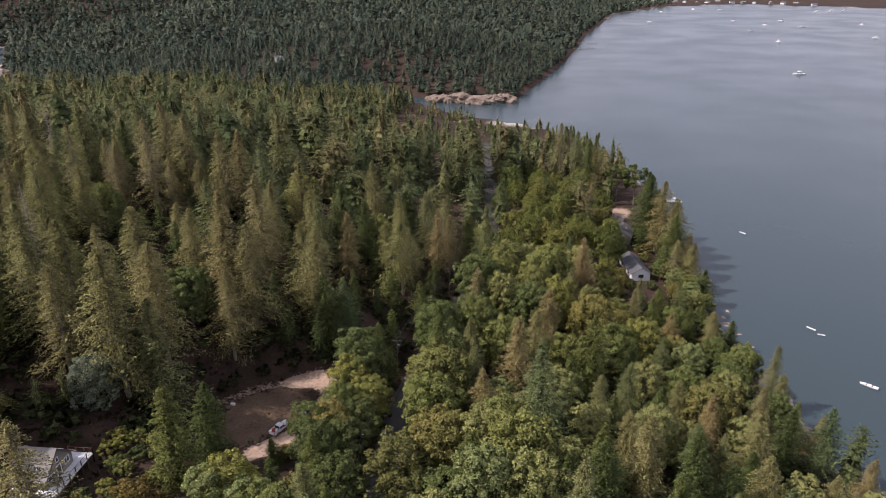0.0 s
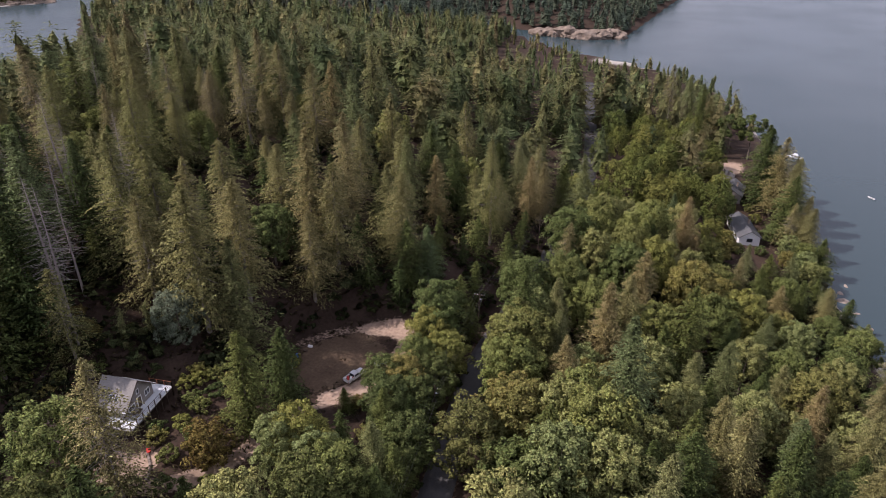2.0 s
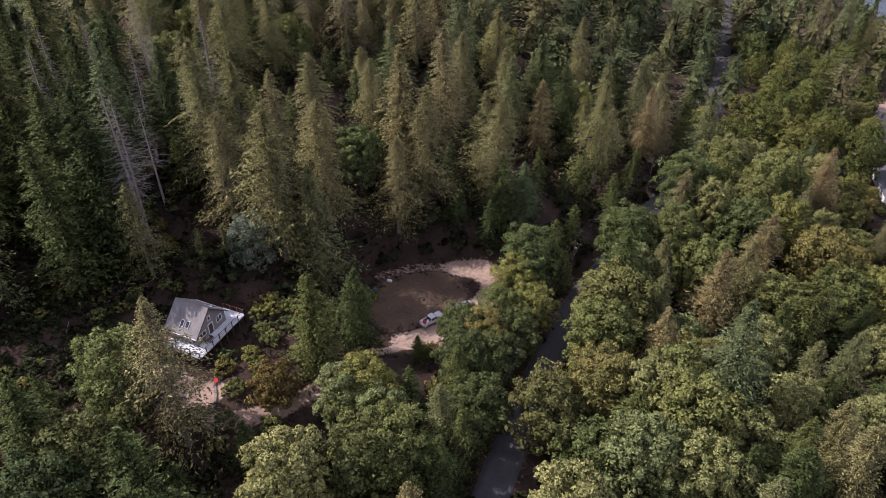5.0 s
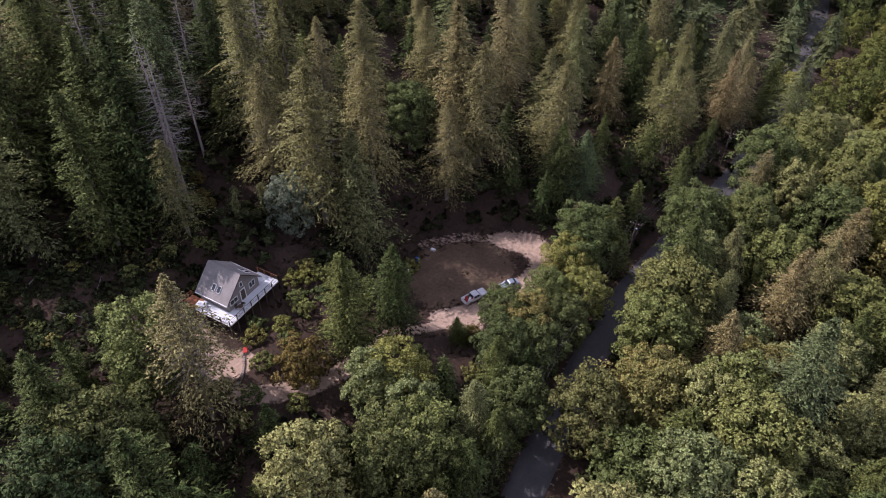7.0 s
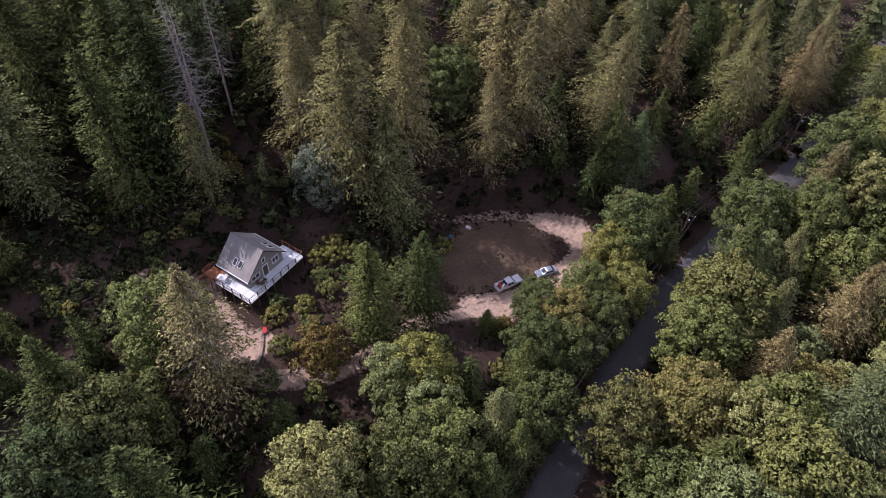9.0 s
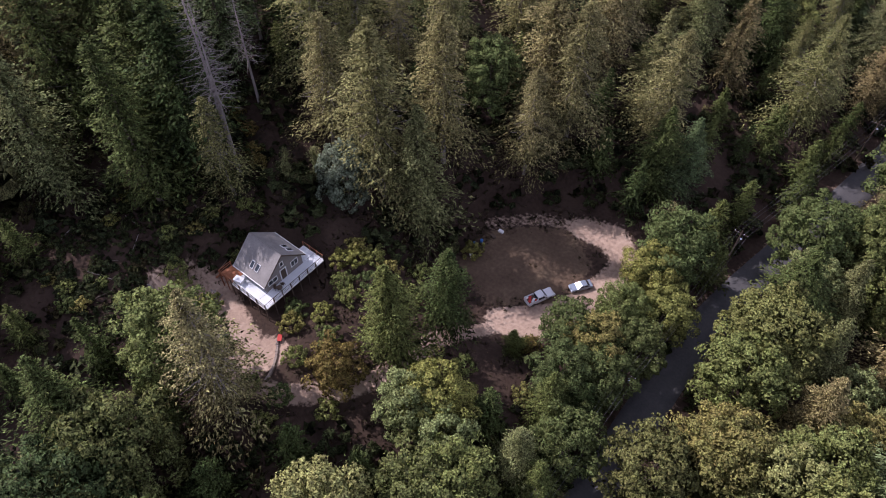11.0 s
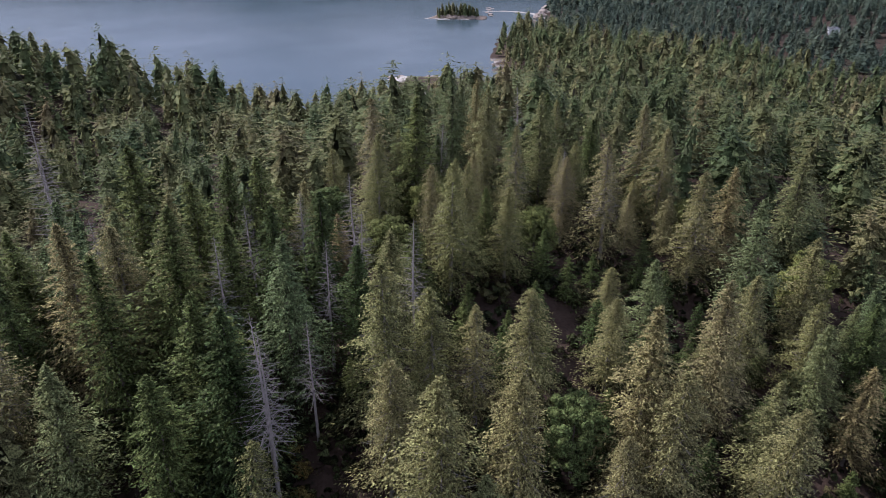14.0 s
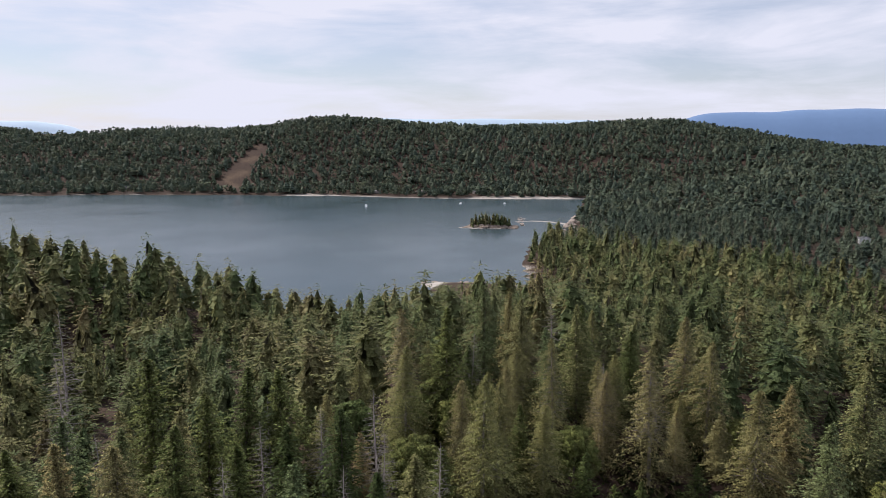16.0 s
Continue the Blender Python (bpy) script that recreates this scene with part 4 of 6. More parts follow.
far_protos = [(24, low_conifer(24, (6.0, 7.4, 8.6)[s % 3], 5, 5, 50 + s)) for s in range(5)] + [(17, leafy_crown(17, 5.6, 9, 4, base=0.1, flat=0.6, seed=95 + s, size=3.2)) for s in range(3)]
fx2, fy2 = scatter(-1750, 420, 380, 2600, 9.2, 21, 0.5)
keep = (shore(fx2, fy2) > 3) & ~((fx2 > -520) & (fx2 < 80) & (fy2 < 560))
way = np.hypot(fx2 + 30, fy2 - 75)
keep &= (way < 1750) | (np.random.default_rng(1).random(len(fx2)) < 0.3)
fx3, fy3 = scatter(-2000, -600, -300, 380, 9.4, 22, 0.5)
keep3 = shore(fx3, fy3) > 4
keep &= ~inside(fx2, fy2, CUT)
nearer = keep & (np.hypot(fx2 + 30, fy2 - 75) < 780)
channel_rows = rows_of(fx2[nearer], fy2[nearer], 8, 19, 16)
channel_rows[:, 3] *= 1.35                                   # broad, wind-cut crowns
woods("woods", belt_protos, channel_rows, M_HAZEWOODS, "dark green conifer woods across the channel")
keep &= ~nearer
far_rows = np.concatenate([rows_of(fx2[keep], fy2[keep], 5, 18, 14), rows_of(fx3[keep3], fy3[keep3], 5, 18, 15)])
woods("woods", far_protos, far_rows, M_HAZEWOODS, "distant dark green conifer woods on the hills round the bay")

# undergrowth: low dark brush between the trunks
ux, uy = scatter(-150, 66, 58, 215, 5.0, 31)
low = ~(inside(ux, uy, SLOPE) | inside(ux, uy, OPEN))
bush_protos = [(3.0, leafy_crown(3.0, 2.4, 8, 16, base=0.02, seed=70 + s, size=0.85)) for s in range(4)]
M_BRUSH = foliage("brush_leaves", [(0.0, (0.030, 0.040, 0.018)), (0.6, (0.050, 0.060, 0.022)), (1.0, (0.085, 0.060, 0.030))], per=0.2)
sx, sy = np.random.default_rng(34).uniform(-108, -82, 420), np.random.default_rng(35).uniform(66, 104, 420)
on_slope = inside(sx, sy, SLOPE) & (seg_dist(sx, sy, DRIVE) > 3.2) & (np.abs(sx + 76) > 8)
bush_rows = np.concatenate([rows_of(ux[low], uy[low], 1.2, 3.4, 33), rows_of(sx[on_slope], sy[on_slope], 0.5, 1.7, 36)])
woods("undergrowth", bush_protos, bush_rows, M_BRUSH, "dark low undergrowth between the trees")

# ferns and brush on the open ground
def tuft(seed):
    r = np.random.default_rng(seed)
    n = 26
    a = r.uniform(0, 6.28, n)
    d = unit(np.stack([np.cos(a), np.sin(a), r.uniform(0.2, 1.4, n)], -1))
    return spray_faces(d * r.uniform(0.1, 0.5, n)[:, None], d, unit(np.cross(d, r.normal(0, 1, (n, 3)))), r.uniform(0.4, 0.8, n), r.uniform(0.12, 0.28, n))


tx, ty = np.random.default_rng(41).uniform(-125, -30, 5200), np.random.default_rng(42).uniform(60, 145, 5200)
clear_of = (seg_dist(tx, ty, TRACK) > 1.6) & (seg_dist(tx, ty, YARD) > 3.0) & (seg_dist(tx, ty, LOOP) > 2.2) & (seg_dist(tx, ty, ROAD) > 3.6) & ~((np.abs(tx + 77) < 6) & (np.abs(ty - 92.5) < 7.5))
inner = inside(tx, ty, CLEARING)
clear_of &= ~inner | (np.random.default_rng(43).random(5200) < 0.06)
tuft_protos = [(1.0, tuft(s)) for s in range(4)]
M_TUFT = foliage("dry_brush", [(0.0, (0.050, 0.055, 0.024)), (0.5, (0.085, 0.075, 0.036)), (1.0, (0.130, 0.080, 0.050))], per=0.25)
woods("ground_brush", tuft_protos, rows_of(tx[clear_of], ty[clear_of], 0.4, 1.3, 44), M_TUFT, "low ferns and dry brush on the open ground")

# ---- distant mountains ----


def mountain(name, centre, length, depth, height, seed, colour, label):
    # air haze is painted as the base colour, with a faint added glow
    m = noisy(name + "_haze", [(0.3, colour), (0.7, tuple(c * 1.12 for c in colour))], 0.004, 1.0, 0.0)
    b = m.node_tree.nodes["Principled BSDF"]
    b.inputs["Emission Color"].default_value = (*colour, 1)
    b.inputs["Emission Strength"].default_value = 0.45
    r = np.random.default_rng(seed)
    n, k = 70, 9
    u, v = np.meshgrid(np.linspace(-1, 1, n), np.linspace(-1, 1, k))
    top = sum(r.uniform(0.3, 1) * np.sin(u * f + r.uniform(0, 6)) / f for f in (3, 5, 8, 13, 21))
    z = height * (np.clip(1 - np.abs(u) ** 5, 0, 1) * (0.86 + 0.16 * top)) * (1 - v * v)
    way = math.atan2(centre[1] - 74, centre[0] + 30)
    c, s = math.cos(way), math.sin(way)
    X, Y = centre[0] + depth * v * c - length * u * s, centre[1] + depth * v * s + length * u * c
    i = np.arange(n * k).reshape(k, n)
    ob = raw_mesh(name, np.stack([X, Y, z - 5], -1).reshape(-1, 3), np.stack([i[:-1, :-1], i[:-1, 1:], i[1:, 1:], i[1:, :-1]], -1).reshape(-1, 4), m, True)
    return tagged(ob, label, "mountain", kind="structure")


def heading(deg):
    """Unit way for a bearing, counted from straight ahead at the start, to the left."""
    a = radians(deg)
    return -math.sin(a), math.cos(a)


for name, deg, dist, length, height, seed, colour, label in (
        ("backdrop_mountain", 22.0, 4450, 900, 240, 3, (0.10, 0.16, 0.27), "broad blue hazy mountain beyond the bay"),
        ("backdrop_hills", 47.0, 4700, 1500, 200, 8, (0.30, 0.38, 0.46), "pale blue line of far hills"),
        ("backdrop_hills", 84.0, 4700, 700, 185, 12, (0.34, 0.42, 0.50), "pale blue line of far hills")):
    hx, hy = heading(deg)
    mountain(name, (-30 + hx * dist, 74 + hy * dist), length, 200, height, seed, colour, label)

# ---- the house in the clearing ----


def window_part(name, parent, x, y0, y1, z0, z1, out=1):
    """A white framed window in a wall that faces along x."""
    f = bmesh.new()
    t = 0.11
    a, b = (x, x + 0.07 * out) if out > 0 else (x + 0.07 * out, x)
    box(f, a, b, y0 - t, y1 + t, z0 - t, z0)
    box(f, a, b, y0 - t, y1 + t, z1, z1 + t)
    box(f, a, b, y0 - t, y0, z0, z1)
    box(f, a, b, y1, y1 + t, z0, z1)
    if y1 - y0 > 0.9:
        box(f, a, b, (y0 + y1) / 2 - 0.04, (y0 + y1) / 2 + 0.04, z0, z1)
    w = part(name, f, M_WHITE, parent, "white window frame")
    part("pane", one_box(min(x, x + 0.03 * out), max(x, x + 0.03 * out), y0, y1, z0, z1), M_GLASS, w)
    return w


def roof_slab(x0, x1, ya, za, yb, zb, thick=0.16):
    """A sloping roof plane from the eave (ya, za) to the ridge (yb, zb)."""
    return prism(bmesh.new(), [(ya, za), (yb, zb), (yb, zb - thick), (ya, za - thick)], "x", x0, x1)


def cabin():
    house = new("house", None)
    house.location = (0, 0, 0)
    X0, X1, Y0, Y1, YM, ZF, ZE, ZR = -80.3, -74.2, 89.2, 96.5, 92.85, 24.0, 26.17, 29.47
    walls = prism(bmesh.new(), [(Y0, 20.6), (Y0, ZE), (YM, ZR - 0.25), (Y1, ZE), (Y1, 20.6)], "x", X0, X1)
    part("wall", walls, M_SIDING, house, "taupe clapboard walls")
    for k in range(18):
        z = 24.2 + k * 0.28
        half = (YM - Y0) * (1 if z < ZE else max(0.0, 1 - (z - ZE) / (ZR - 0.25 - ZE)))
        if half > 0.3:
            part("clapboard", prism(bmesh.new(), [(X1 - 0.005, z), (X1 + 0.035, z), (X1 + 0.008, z + 0.26), (X1 - 0.005, z + 0.26)], "y", YM - half, YM + half), M_SIDING, house)
    slope = (ZR - ZE) / (YM - Y0)
    for sgn, ye in ((-1, Y0 - 0.5), (1, Y1 + 0.5)):
        rf = part("roof", roof_slab(X0 - 0.4, X1 + 0.45, ye, ZE - 0.5 * slope + 0.18, YM, ZR + 0.18), M_SHINGLE, house, "grey shingle roof slope")
        for k in range(16):                                  # shingle courses
            a, b = k / 16, (k + 1) / 16
            y0, y1 = ye + (YM - ye) * a, ye + (YM - ye) * b
            z0, z1 = ZE - 0.5 * slope + 0.18 + (ZR - ZE + 0.5 * slope) * a, ZE - 0.5 * slope + 0.18 + (ZR - ZE + 0.5 * slope) * b
            part("shingle_course", prism(bmesh.new(), [(y0, z0 + 0.035), (y1, z1 + 0.008), (y1, z1 + 0.001), (y0, z0 + 0.001)], "x", X0 - 0.4, X1 + 0.45), M_SHINGLE, rf)
        part("gutter", one_box(X0 - 0.4, X1 + 0.45, ye - 0.13 if sgn < 0 else ye, ye if sgn < 0 else ye + 0.13, ZE - 0.5 * slope + 0.02, ZE - 0.5 * slope + 0.16), M_WHITE, house, "white gutter")
        for xs in (-77.5, -76.4) if sgn < 0 else (-76.2, -75.1):   # two skylights on each slope
            off = 2.75 if sgn < 0 else 2.4
            yc = YM + sgn * off
            zc = ZR + 0.18 - off * slope
            m = Matrix.Translation((xs, yc, zc + 0.06)) @ Matrix.Rotation(-sgn * math.atan(slope), 4, "X")
            fr = bmesh.new()
            box(fr, -0.36, 0.36, -0.62, 0.62, -0.02, 0.10, 0.02)
            bmesh.ops.transform(fr, matrix=m, verts=fr.verts)
            sk = part("skylight", fr, M_WHITE, house, "white skylight frame")
            g = one_box(-0.28, 0.28, -0.54, 0.54, 0.102, 0.115)
            bmesh.ops.transform(g, matrix=m, verts=g.verts)
            part("pane", g, M_GLASS, sk)
    part("ridge_cap", prism(bmesh.new(), [(YM - 0.2, ZR + 0.0), (YM, ZR + 0.24), (YM + 0.2, ZR + 0.0)], "x", X0 - 0.4, X1 + 0.45), M_SHINGLE, house)
    for sgn, ye in ((-1, Y0 - 0.5), (1, Y1 + 0.5)):
        part("fascia", prism(bmesh.new(), [(ye, ZE - 0.5 * slope + 0.17), (YM, ZR + 0.17), (YM, ZR - 0.05), (ye, ZE - 0.5 * slope - 0.05)], "x", X1 + 0.45, X1 + 0.50), M_DARKWOOD, house)
    # door and windows of the gable wall
    door = part("door", one_box(X1, X1 + 0.07, 92.25, 93.2, ZF + 0.02, ZF + 2.1, 0.01), M_DARKWOOD, house, "dark front door")
    fr = bmesh.new()
    box(fr, X1, X1 + 0.10, 92.09, 92.25, ZF, ZF + 2.25), box(fr, X1, X1 + 0.10, 93.2, 93.36, ZF, ZF + 2.25), box(fr, X1, X1 + 0.10, 92.25, 93.2, ZF + 2.1, ZF + 2.25)
    part("frame", fr, M_WHITE, door, "white door frame")
    part("handle", tube(bmesh.new(), (X1 + 0.07, 93.1, ZF + 1.0), (X1 + 0.14, 93.1, ZF + 1.0), 0.03), M_CHROME, door)
    window_part("window", house, X1, 89.8, 91.4, ZF + 0.9, ZF + 1.75)
    window_part("window", house, X1, 94.4, 95.6, ZF + 1.0, ZF + 2.1)
    window_part("window", house, X1, 92.5, 93.0, ZF + 2.9, ZF + 3.7)
    for x in (-79.0, -77.2, -75.4):
        w = part("window", one_box(x - 0.5, x + 0.5, Y0 - 0.06, Y0, ZF + 0.7, ZF + 1.8), M_WHITE, house, "white window frame")
        part("pane", one_box(x - 0.4, x + 0.4, Y0 - 0.075, Y0 - 0.06, ZF + 0.8, ZF + 1.7), M_GLASS, w)
    return tagged(house, "small taupe cabin with a steep grey shingle roof and skylights", "house")


def deck():
    d = new("deck", None)
    ZF = 23.95
    n = 0
    y = 87.0
    while y < 98.8:                                          # boards of the east strip
        part("board", one_box(-74.15, -72.1, y, y + 0.29, ZF - 0.06, ZF, 0.008), M_DECK, d)
        y += 0.3
    x = -79.6
    while x < -74.3:                                         # boards of the south strip
        part("board", one_box(x, x + 0.29, 87.0, 89.15, ZF - 0.06, ZF, 0.008), M_DECK, d)
        x += 0.3
    x = -76.6
    while x < -74.3:
        part("board", one_box(x, x + 0.29, 96.6, 98.95, ZF - 0.06, ZF, 0.008), M_DECK, d)
        x += 0.3
    edge = [(-76.6, 98.95), (-72.05, 98.95), (-72.05, 86.95), (-79.7, 86.95)]
    for (ax, ay), (bx, by) in zip(edge, edge[1:]):
        rim = bmesh.new()
        if ax == bx:
            box(rim, ax - 0.03, ax + 0.03, min(ay, by), max(ay, by), ZF - 0.28, ZF - 0.03)
        else:
            box(rim, min(ax, bx), max(ax, bx), ay - 0.03, ay + 0.03, ZF - 0.28, ZF - 0.03)
        part("rim_board", rim, M_WHITE, d)
        n = max(2, round(math.dist((ax, ay), (bx, by)) / 1.8))
        red = ay == by == 98.95
        for k in range(n + (ax != bx)):
            px, py = ax + (bx - ax) * k / n, ay + (by - ay) * k / n
            part("post", one_box(px - 0.07, px + 0.07, py - 0.07, py + 0.07, gz(px, py) - 0.3, ZF + 1.05, 0.01), M_REDWOOD if red else M_DARKWOOD, d)
        for z, r in ((1.02, 0.045), (0.62, 0.02), (0.30, 0.02)):
            part("rail", tube(bmesh.new(), (ax, ay, ZF + z), (bx, by, ZF + z), r), M_REDWOOD if red and z > 1 else M_DARKWOOD, d)
    # the brown stair platform at the end of the south strip
    for k in range(9):
        part("board", one_box(-82.4 + 0.3 * k, -82.12 + 0.3 * k, 87.0, 89.2, ZF - 0.10, ZF - 0.04), M_REDWOOD, d, "red-brown stained board")
    for px, py in ((-82.4, 87.0), (-79.9, 87.0), (-82.4, 89.2), (-81.1, 87.0)):
        part("post", one_box(px - 0.07, px + 0.07, py - 0.07, py + 0.07, 20.6, ZF + 1.0, 0.01), M_REDWOOD, d, "red-brown stained post")
    for a, b in (((-82.4, 87.0), (-79.9, 87.0)), ((-82.4, 87.0), (-82.4, 89.2))):
        for z in (0.95, 0.5):
            part("rail", tube(bmesh.new(), (*a, ZF + z), (*b, ZF + z), 0.05), M_REDWOOD, d)
    for k in range(7):
        part("step", one_box(-82.7 - 0.3 * k, -82.4 - 0.3 * k, 87.0, 88.5, ZF - 0.3 - 0.4 * k, ZF - 0.22 - 0.4 * k), M_REDWOOD, d, "red-brown stained step")
    return tagged(d, "pale painted wooden deck round the cabin with dark railing", "deck")


cabin()
deck()


def garden_chair(x, y, turn, z=23.95):
    c = new("garden_chair", None)
    part("seat", one_box(-0.26, 0.26, -0.24, 0.24, 0.40, 0.45, 0.01), M_DARKWOOD, c)
    part("backrest", one_box(-0.26, 0.26, 0.22, 0.27, 0.45, 0.95, 0.01), M_DARKWOOD, c)
    for sx in (-0.22, 0.22):
        for sy in (-0.2, 0.2):
            part("leg", one_box(sx - 0.025, sx + 0.025, sy - 0.025, sy + 0.025, 0, 0.40), M_DARKWOOD, c)
    c.matrix_basis = pose(x, y, z, 0, 0, turn)
    return tagged(c, "dark slatted garden chair on the pale deck", "chair", "chairs on the deck")


garden_chair(-73.6, 90.4, 80), garden_chair(-73.3, 91.6, 200)
tb = new("garden_table", None)
part("tabletop", tube(bmesh.new(), (0, 0, 0.68), (0, 0, 0.72), 0.45, 0.45, 16), M_DARKWOOD, tb)
for a in range(3):
    part("leg", tube(bmesh.new(), (0.3 * math.cos(a * 2.1), 0.3 * math.sin(a * 2.1), 0), (0.05, 0, 0.68), 0.025), M_DARKWOOD, tb)
tb.location = (-73.0, 90.7, 23.95)
tagged(tb, "small round dark garden table on the deck", "table")
hot = new("hot_tub", None)
part("shell", one_box(-0.75, 0.75, -0.5, 0.5, 0, 0.7, 0.12), M_WHITE, hot)
part("cover", one_box(-0.78, 0.78, -0.53, 0.53, 0.70, 0.80, 0.04), M_DECK, hot)
hot.matrix_basis = pose(-78.9, 87.9, 23.95, 0, 0, 12)
tagged(hot, "covered white tub standing at the deck end", "tub")

# ---- vehicles in the clearing ----


def wheel(parent, x, y, r, width=0.24):
    w = part("wheel", tube(bmesh.new(), (x - width / 2, y, r), (x + width / 2, y, r), r, r, 18), M_TYRE, parent)
    s = 1 if x > 0 else -1
    part("rim", tube(bmesh.new(), (x + s * width / 2, y, r), (x + s * (width / 2 + 0.02), y, r), r * 0.62, r * 0.55, 14), M_CHROME, w)


def body_shell(outline, half, inset=0.12, top_from=0.95):
    """A car body: a side outline drawn across the width, drawn in towards the top."""
    bm = prism(bmesh.new(), outline, "x", -half, half)
    zmax = max(p[1] for p in outline)
    for v in bm.verts:
        if v.co.z > top_from:
            v.co.x *= 1 - inset * (v.co.z - top_from) / (zmax - top_from)
    bmesh.ops.bevel(bm, geom=list(bm.edges), offset=0.045, segments=2, affect="EDGES")
    return bm


def pickup():
    t = new("pickup_truck", None)
    part("body", body_shell([(-2.85, 0.45), (-2.85, 0.72), (-2.75, 0.98), (-0.45, 1.02), (-0.45, 0.98), (1.15, 1.06), (2.55, 0.98), (2.80, 0.80), (2.82, 0.45)], 0.95, 0.04, 0.9), M_TRUCK, t)
    part("cab", body_shell([(-0.95, 0.95), (-0.80, 1.74), (0.45, 1.78), (1.20, 1.02)], 0.90, 0.17), M_TRUCK, t)
    glass = bmesh.new()
    prism(glass, [(0.56, 1.70), (1.13, 1.10), (1.16, 1.12), (0.59, 1.73)], "x", -0.70, 0.70)
    part("windscreen", glass, M_GLASS, t)
    part("rear_window", prism(bmesh.new(), [(-0.965, 1.12), (-0.87, 1.66), (-0.85, 1.66), (-0.945, 1.12)], "x", -0.62, 0.62), M_GLASS, t)
    for s in (-1, 1):
        for y0, y1 in ((-0.78, -0.12), (-0.04, 0.72)):
            g = prism(bmesh.new(), [(y0, 1.12), (y0 + 0.03, 1.62), (y1 - (0.38 if y1 > 0.5 else 0.0), 1.62), (y1, 1.12)], "x", s * 0.80 - 0.012, s * 0.80 + 0.012)
            bmesh.ops.rotate(g, cent=(s * 0.84, 0, 1.1), matrix=Matrix.Rotation(-s * 0.20, 3, "Y"), verts=g.verts)
            bmesh.ops.translate(g, vec=(s * 0.075, 0, 0), verts=g.verts)
            part("side_window", g, M_GLASS, t)
        part("mirror", one_box(s * 0.98, s * 1.18, 0.72, 0.84, 1.08, 1.26, 0.02), M_DARKWOOD, t)
        part("headlight", one_box(s * 0.68 - 0.2, s * 0.68 + 0.2, 2.76, 2.84, 0.66, 0.84, 0.02), M_LAMP, t)
        part("tail_light", one_box(s * 0.88 - 0.06, s * 0.88 + 0.06, -2.88, -2.82, 0.66, 0.94, 0.01), M_TAIL, t)
    part("bed_floor", one_box(-0.78, 0.78, -2.68, -0.98, 1.012, 1.05), M_DARKWOOD, t, "dark open load bed")
    for x0, x1, y0, y1 in ((-0.92, -0.78, -2.78, -0.95), (0.78, 0.92, -2.78, -0.95), (-0.92, 0.92, -2.84, -2.72)):
        part("bed_side", one_box(x0, x1, y0, y1, 0.95, 1.34, 0.03), M_TRUCK, t)
    for y in (2.84, -2.92):
        part("bumper", one_box(-0.92, 0.92, y - 0.06, y + 0.08, 0.42, 0.62, 0.03), M_CHROME, t)
    part("grille", one_box(-0.45, 0.45, 2.79, 2.85, 0.62, 0.86, 0.01), M_DARKWOOD, t)
    for x in (-0.86, 0.86):
        for y in (-1.75, 1.75):
            wheel(t, x, y, 0.39)
    return tagged(t, "silver pickup truck with a loaded open bed, parked on the dirt", "pickup truck")


def load_box(x, y, z, s, m, label):
    o = part("box", one_box(-s, s, -s * 0.7, s * 0.7, 0, s * 1.1, 0.03), m)
    o.matrix_basis = pose(x, y, z, 0, 0, 37 * s * 10)
    return tagged(o, label, "box", "goods in the truck bed")


def sedan():
    t = new("car", None)
    part("body", body_shell([(-2.25, 0.40), (-2.28, 0.75), (-2.10, 0.92), (-1.30, 0.96), (0.85, 0.95), (2.05, 0.80), (2.25, 0.62), (2.22, 0.38)], 0.88, 0.05, 0.7), M_CAR, t)
    part("cabin", body_shell([(-1.65, 0.90), (-0.95, 1.40), (0.15, 1.43), (1.10, 0.90)], 0.78, 0.20, 0.9), M_CAR, t)
    part("windscreen", prism(bmesh.new(), [(0.28, 1.39), (1.02, 0.98), (1.05, 1.00), (0.31, 1.42)], "x", -0.60, 0.60), M_GLASS, t)
    part("rear_window", prism(bmesh.new(), [(-1.55, 1.00), (-1.04, 1.37), (-1.07, 1.40), (-1.58, 1.03)], "x", -0.60, 0.60), M_GLASS, t)
    for s in (-1, 1):
        for y0, y1 in ((-1.15, -0.38), (-0.30, 0.62)):
            g = prism(bmesh.new(), [(y0 - (0.2 if y0 < -1 else 0), 1.0), (y0 + 0.12, 1.32), (y1 - (0.35 if y1 > 0 else 0), 1.33), (y1, 1.0)], "x", s * 0.70, s * 0.72)
            bmesh.ops.rotate(g, cent=(s * 0.72, 0, 1.0), matrix=Matrix.Rotation(-s * 0.30, 3, "Y"), verts=g.verts)
            bmesh.ops.translate(g, vec=(s * 0.065, 0, 0), verts=g.verts)
            part("side_window", g, M_GLASS, t)
        part("headlight", one_box(s * 0.62 - 0.17, s * 0.62 + 0.17, 2.18, 2.27, 0.60, 0.72, 0.02), M_LAMP, t)
        part("tail_light", one_box(s * 0.66 - 0.15, s * 0.66 + 0.15, -2.31, -2.24, 0.66, 0.80, 0.02), M_TAIL, t)
        part("mirror", one_box(s * 0.90, s * 1.02, 0.62, 0.74, 0.92, 1.04, 0.02), M_CAR, t)
    for y in (-2.27, 2.24):
        part("bumper", one_box(-0.84, 0.84, y - 0.06, y + 0.06, 0.36, 0.54, 0.03), M_CAR, t)
    for x in (-0.80, 0.80):
        for y in (-1.35, 1.38):
            wheel(t, x, y, 0.31, 0.2)
    return tagged(t, "small blue-grey sedan parked on the dirt near the truck", "car")


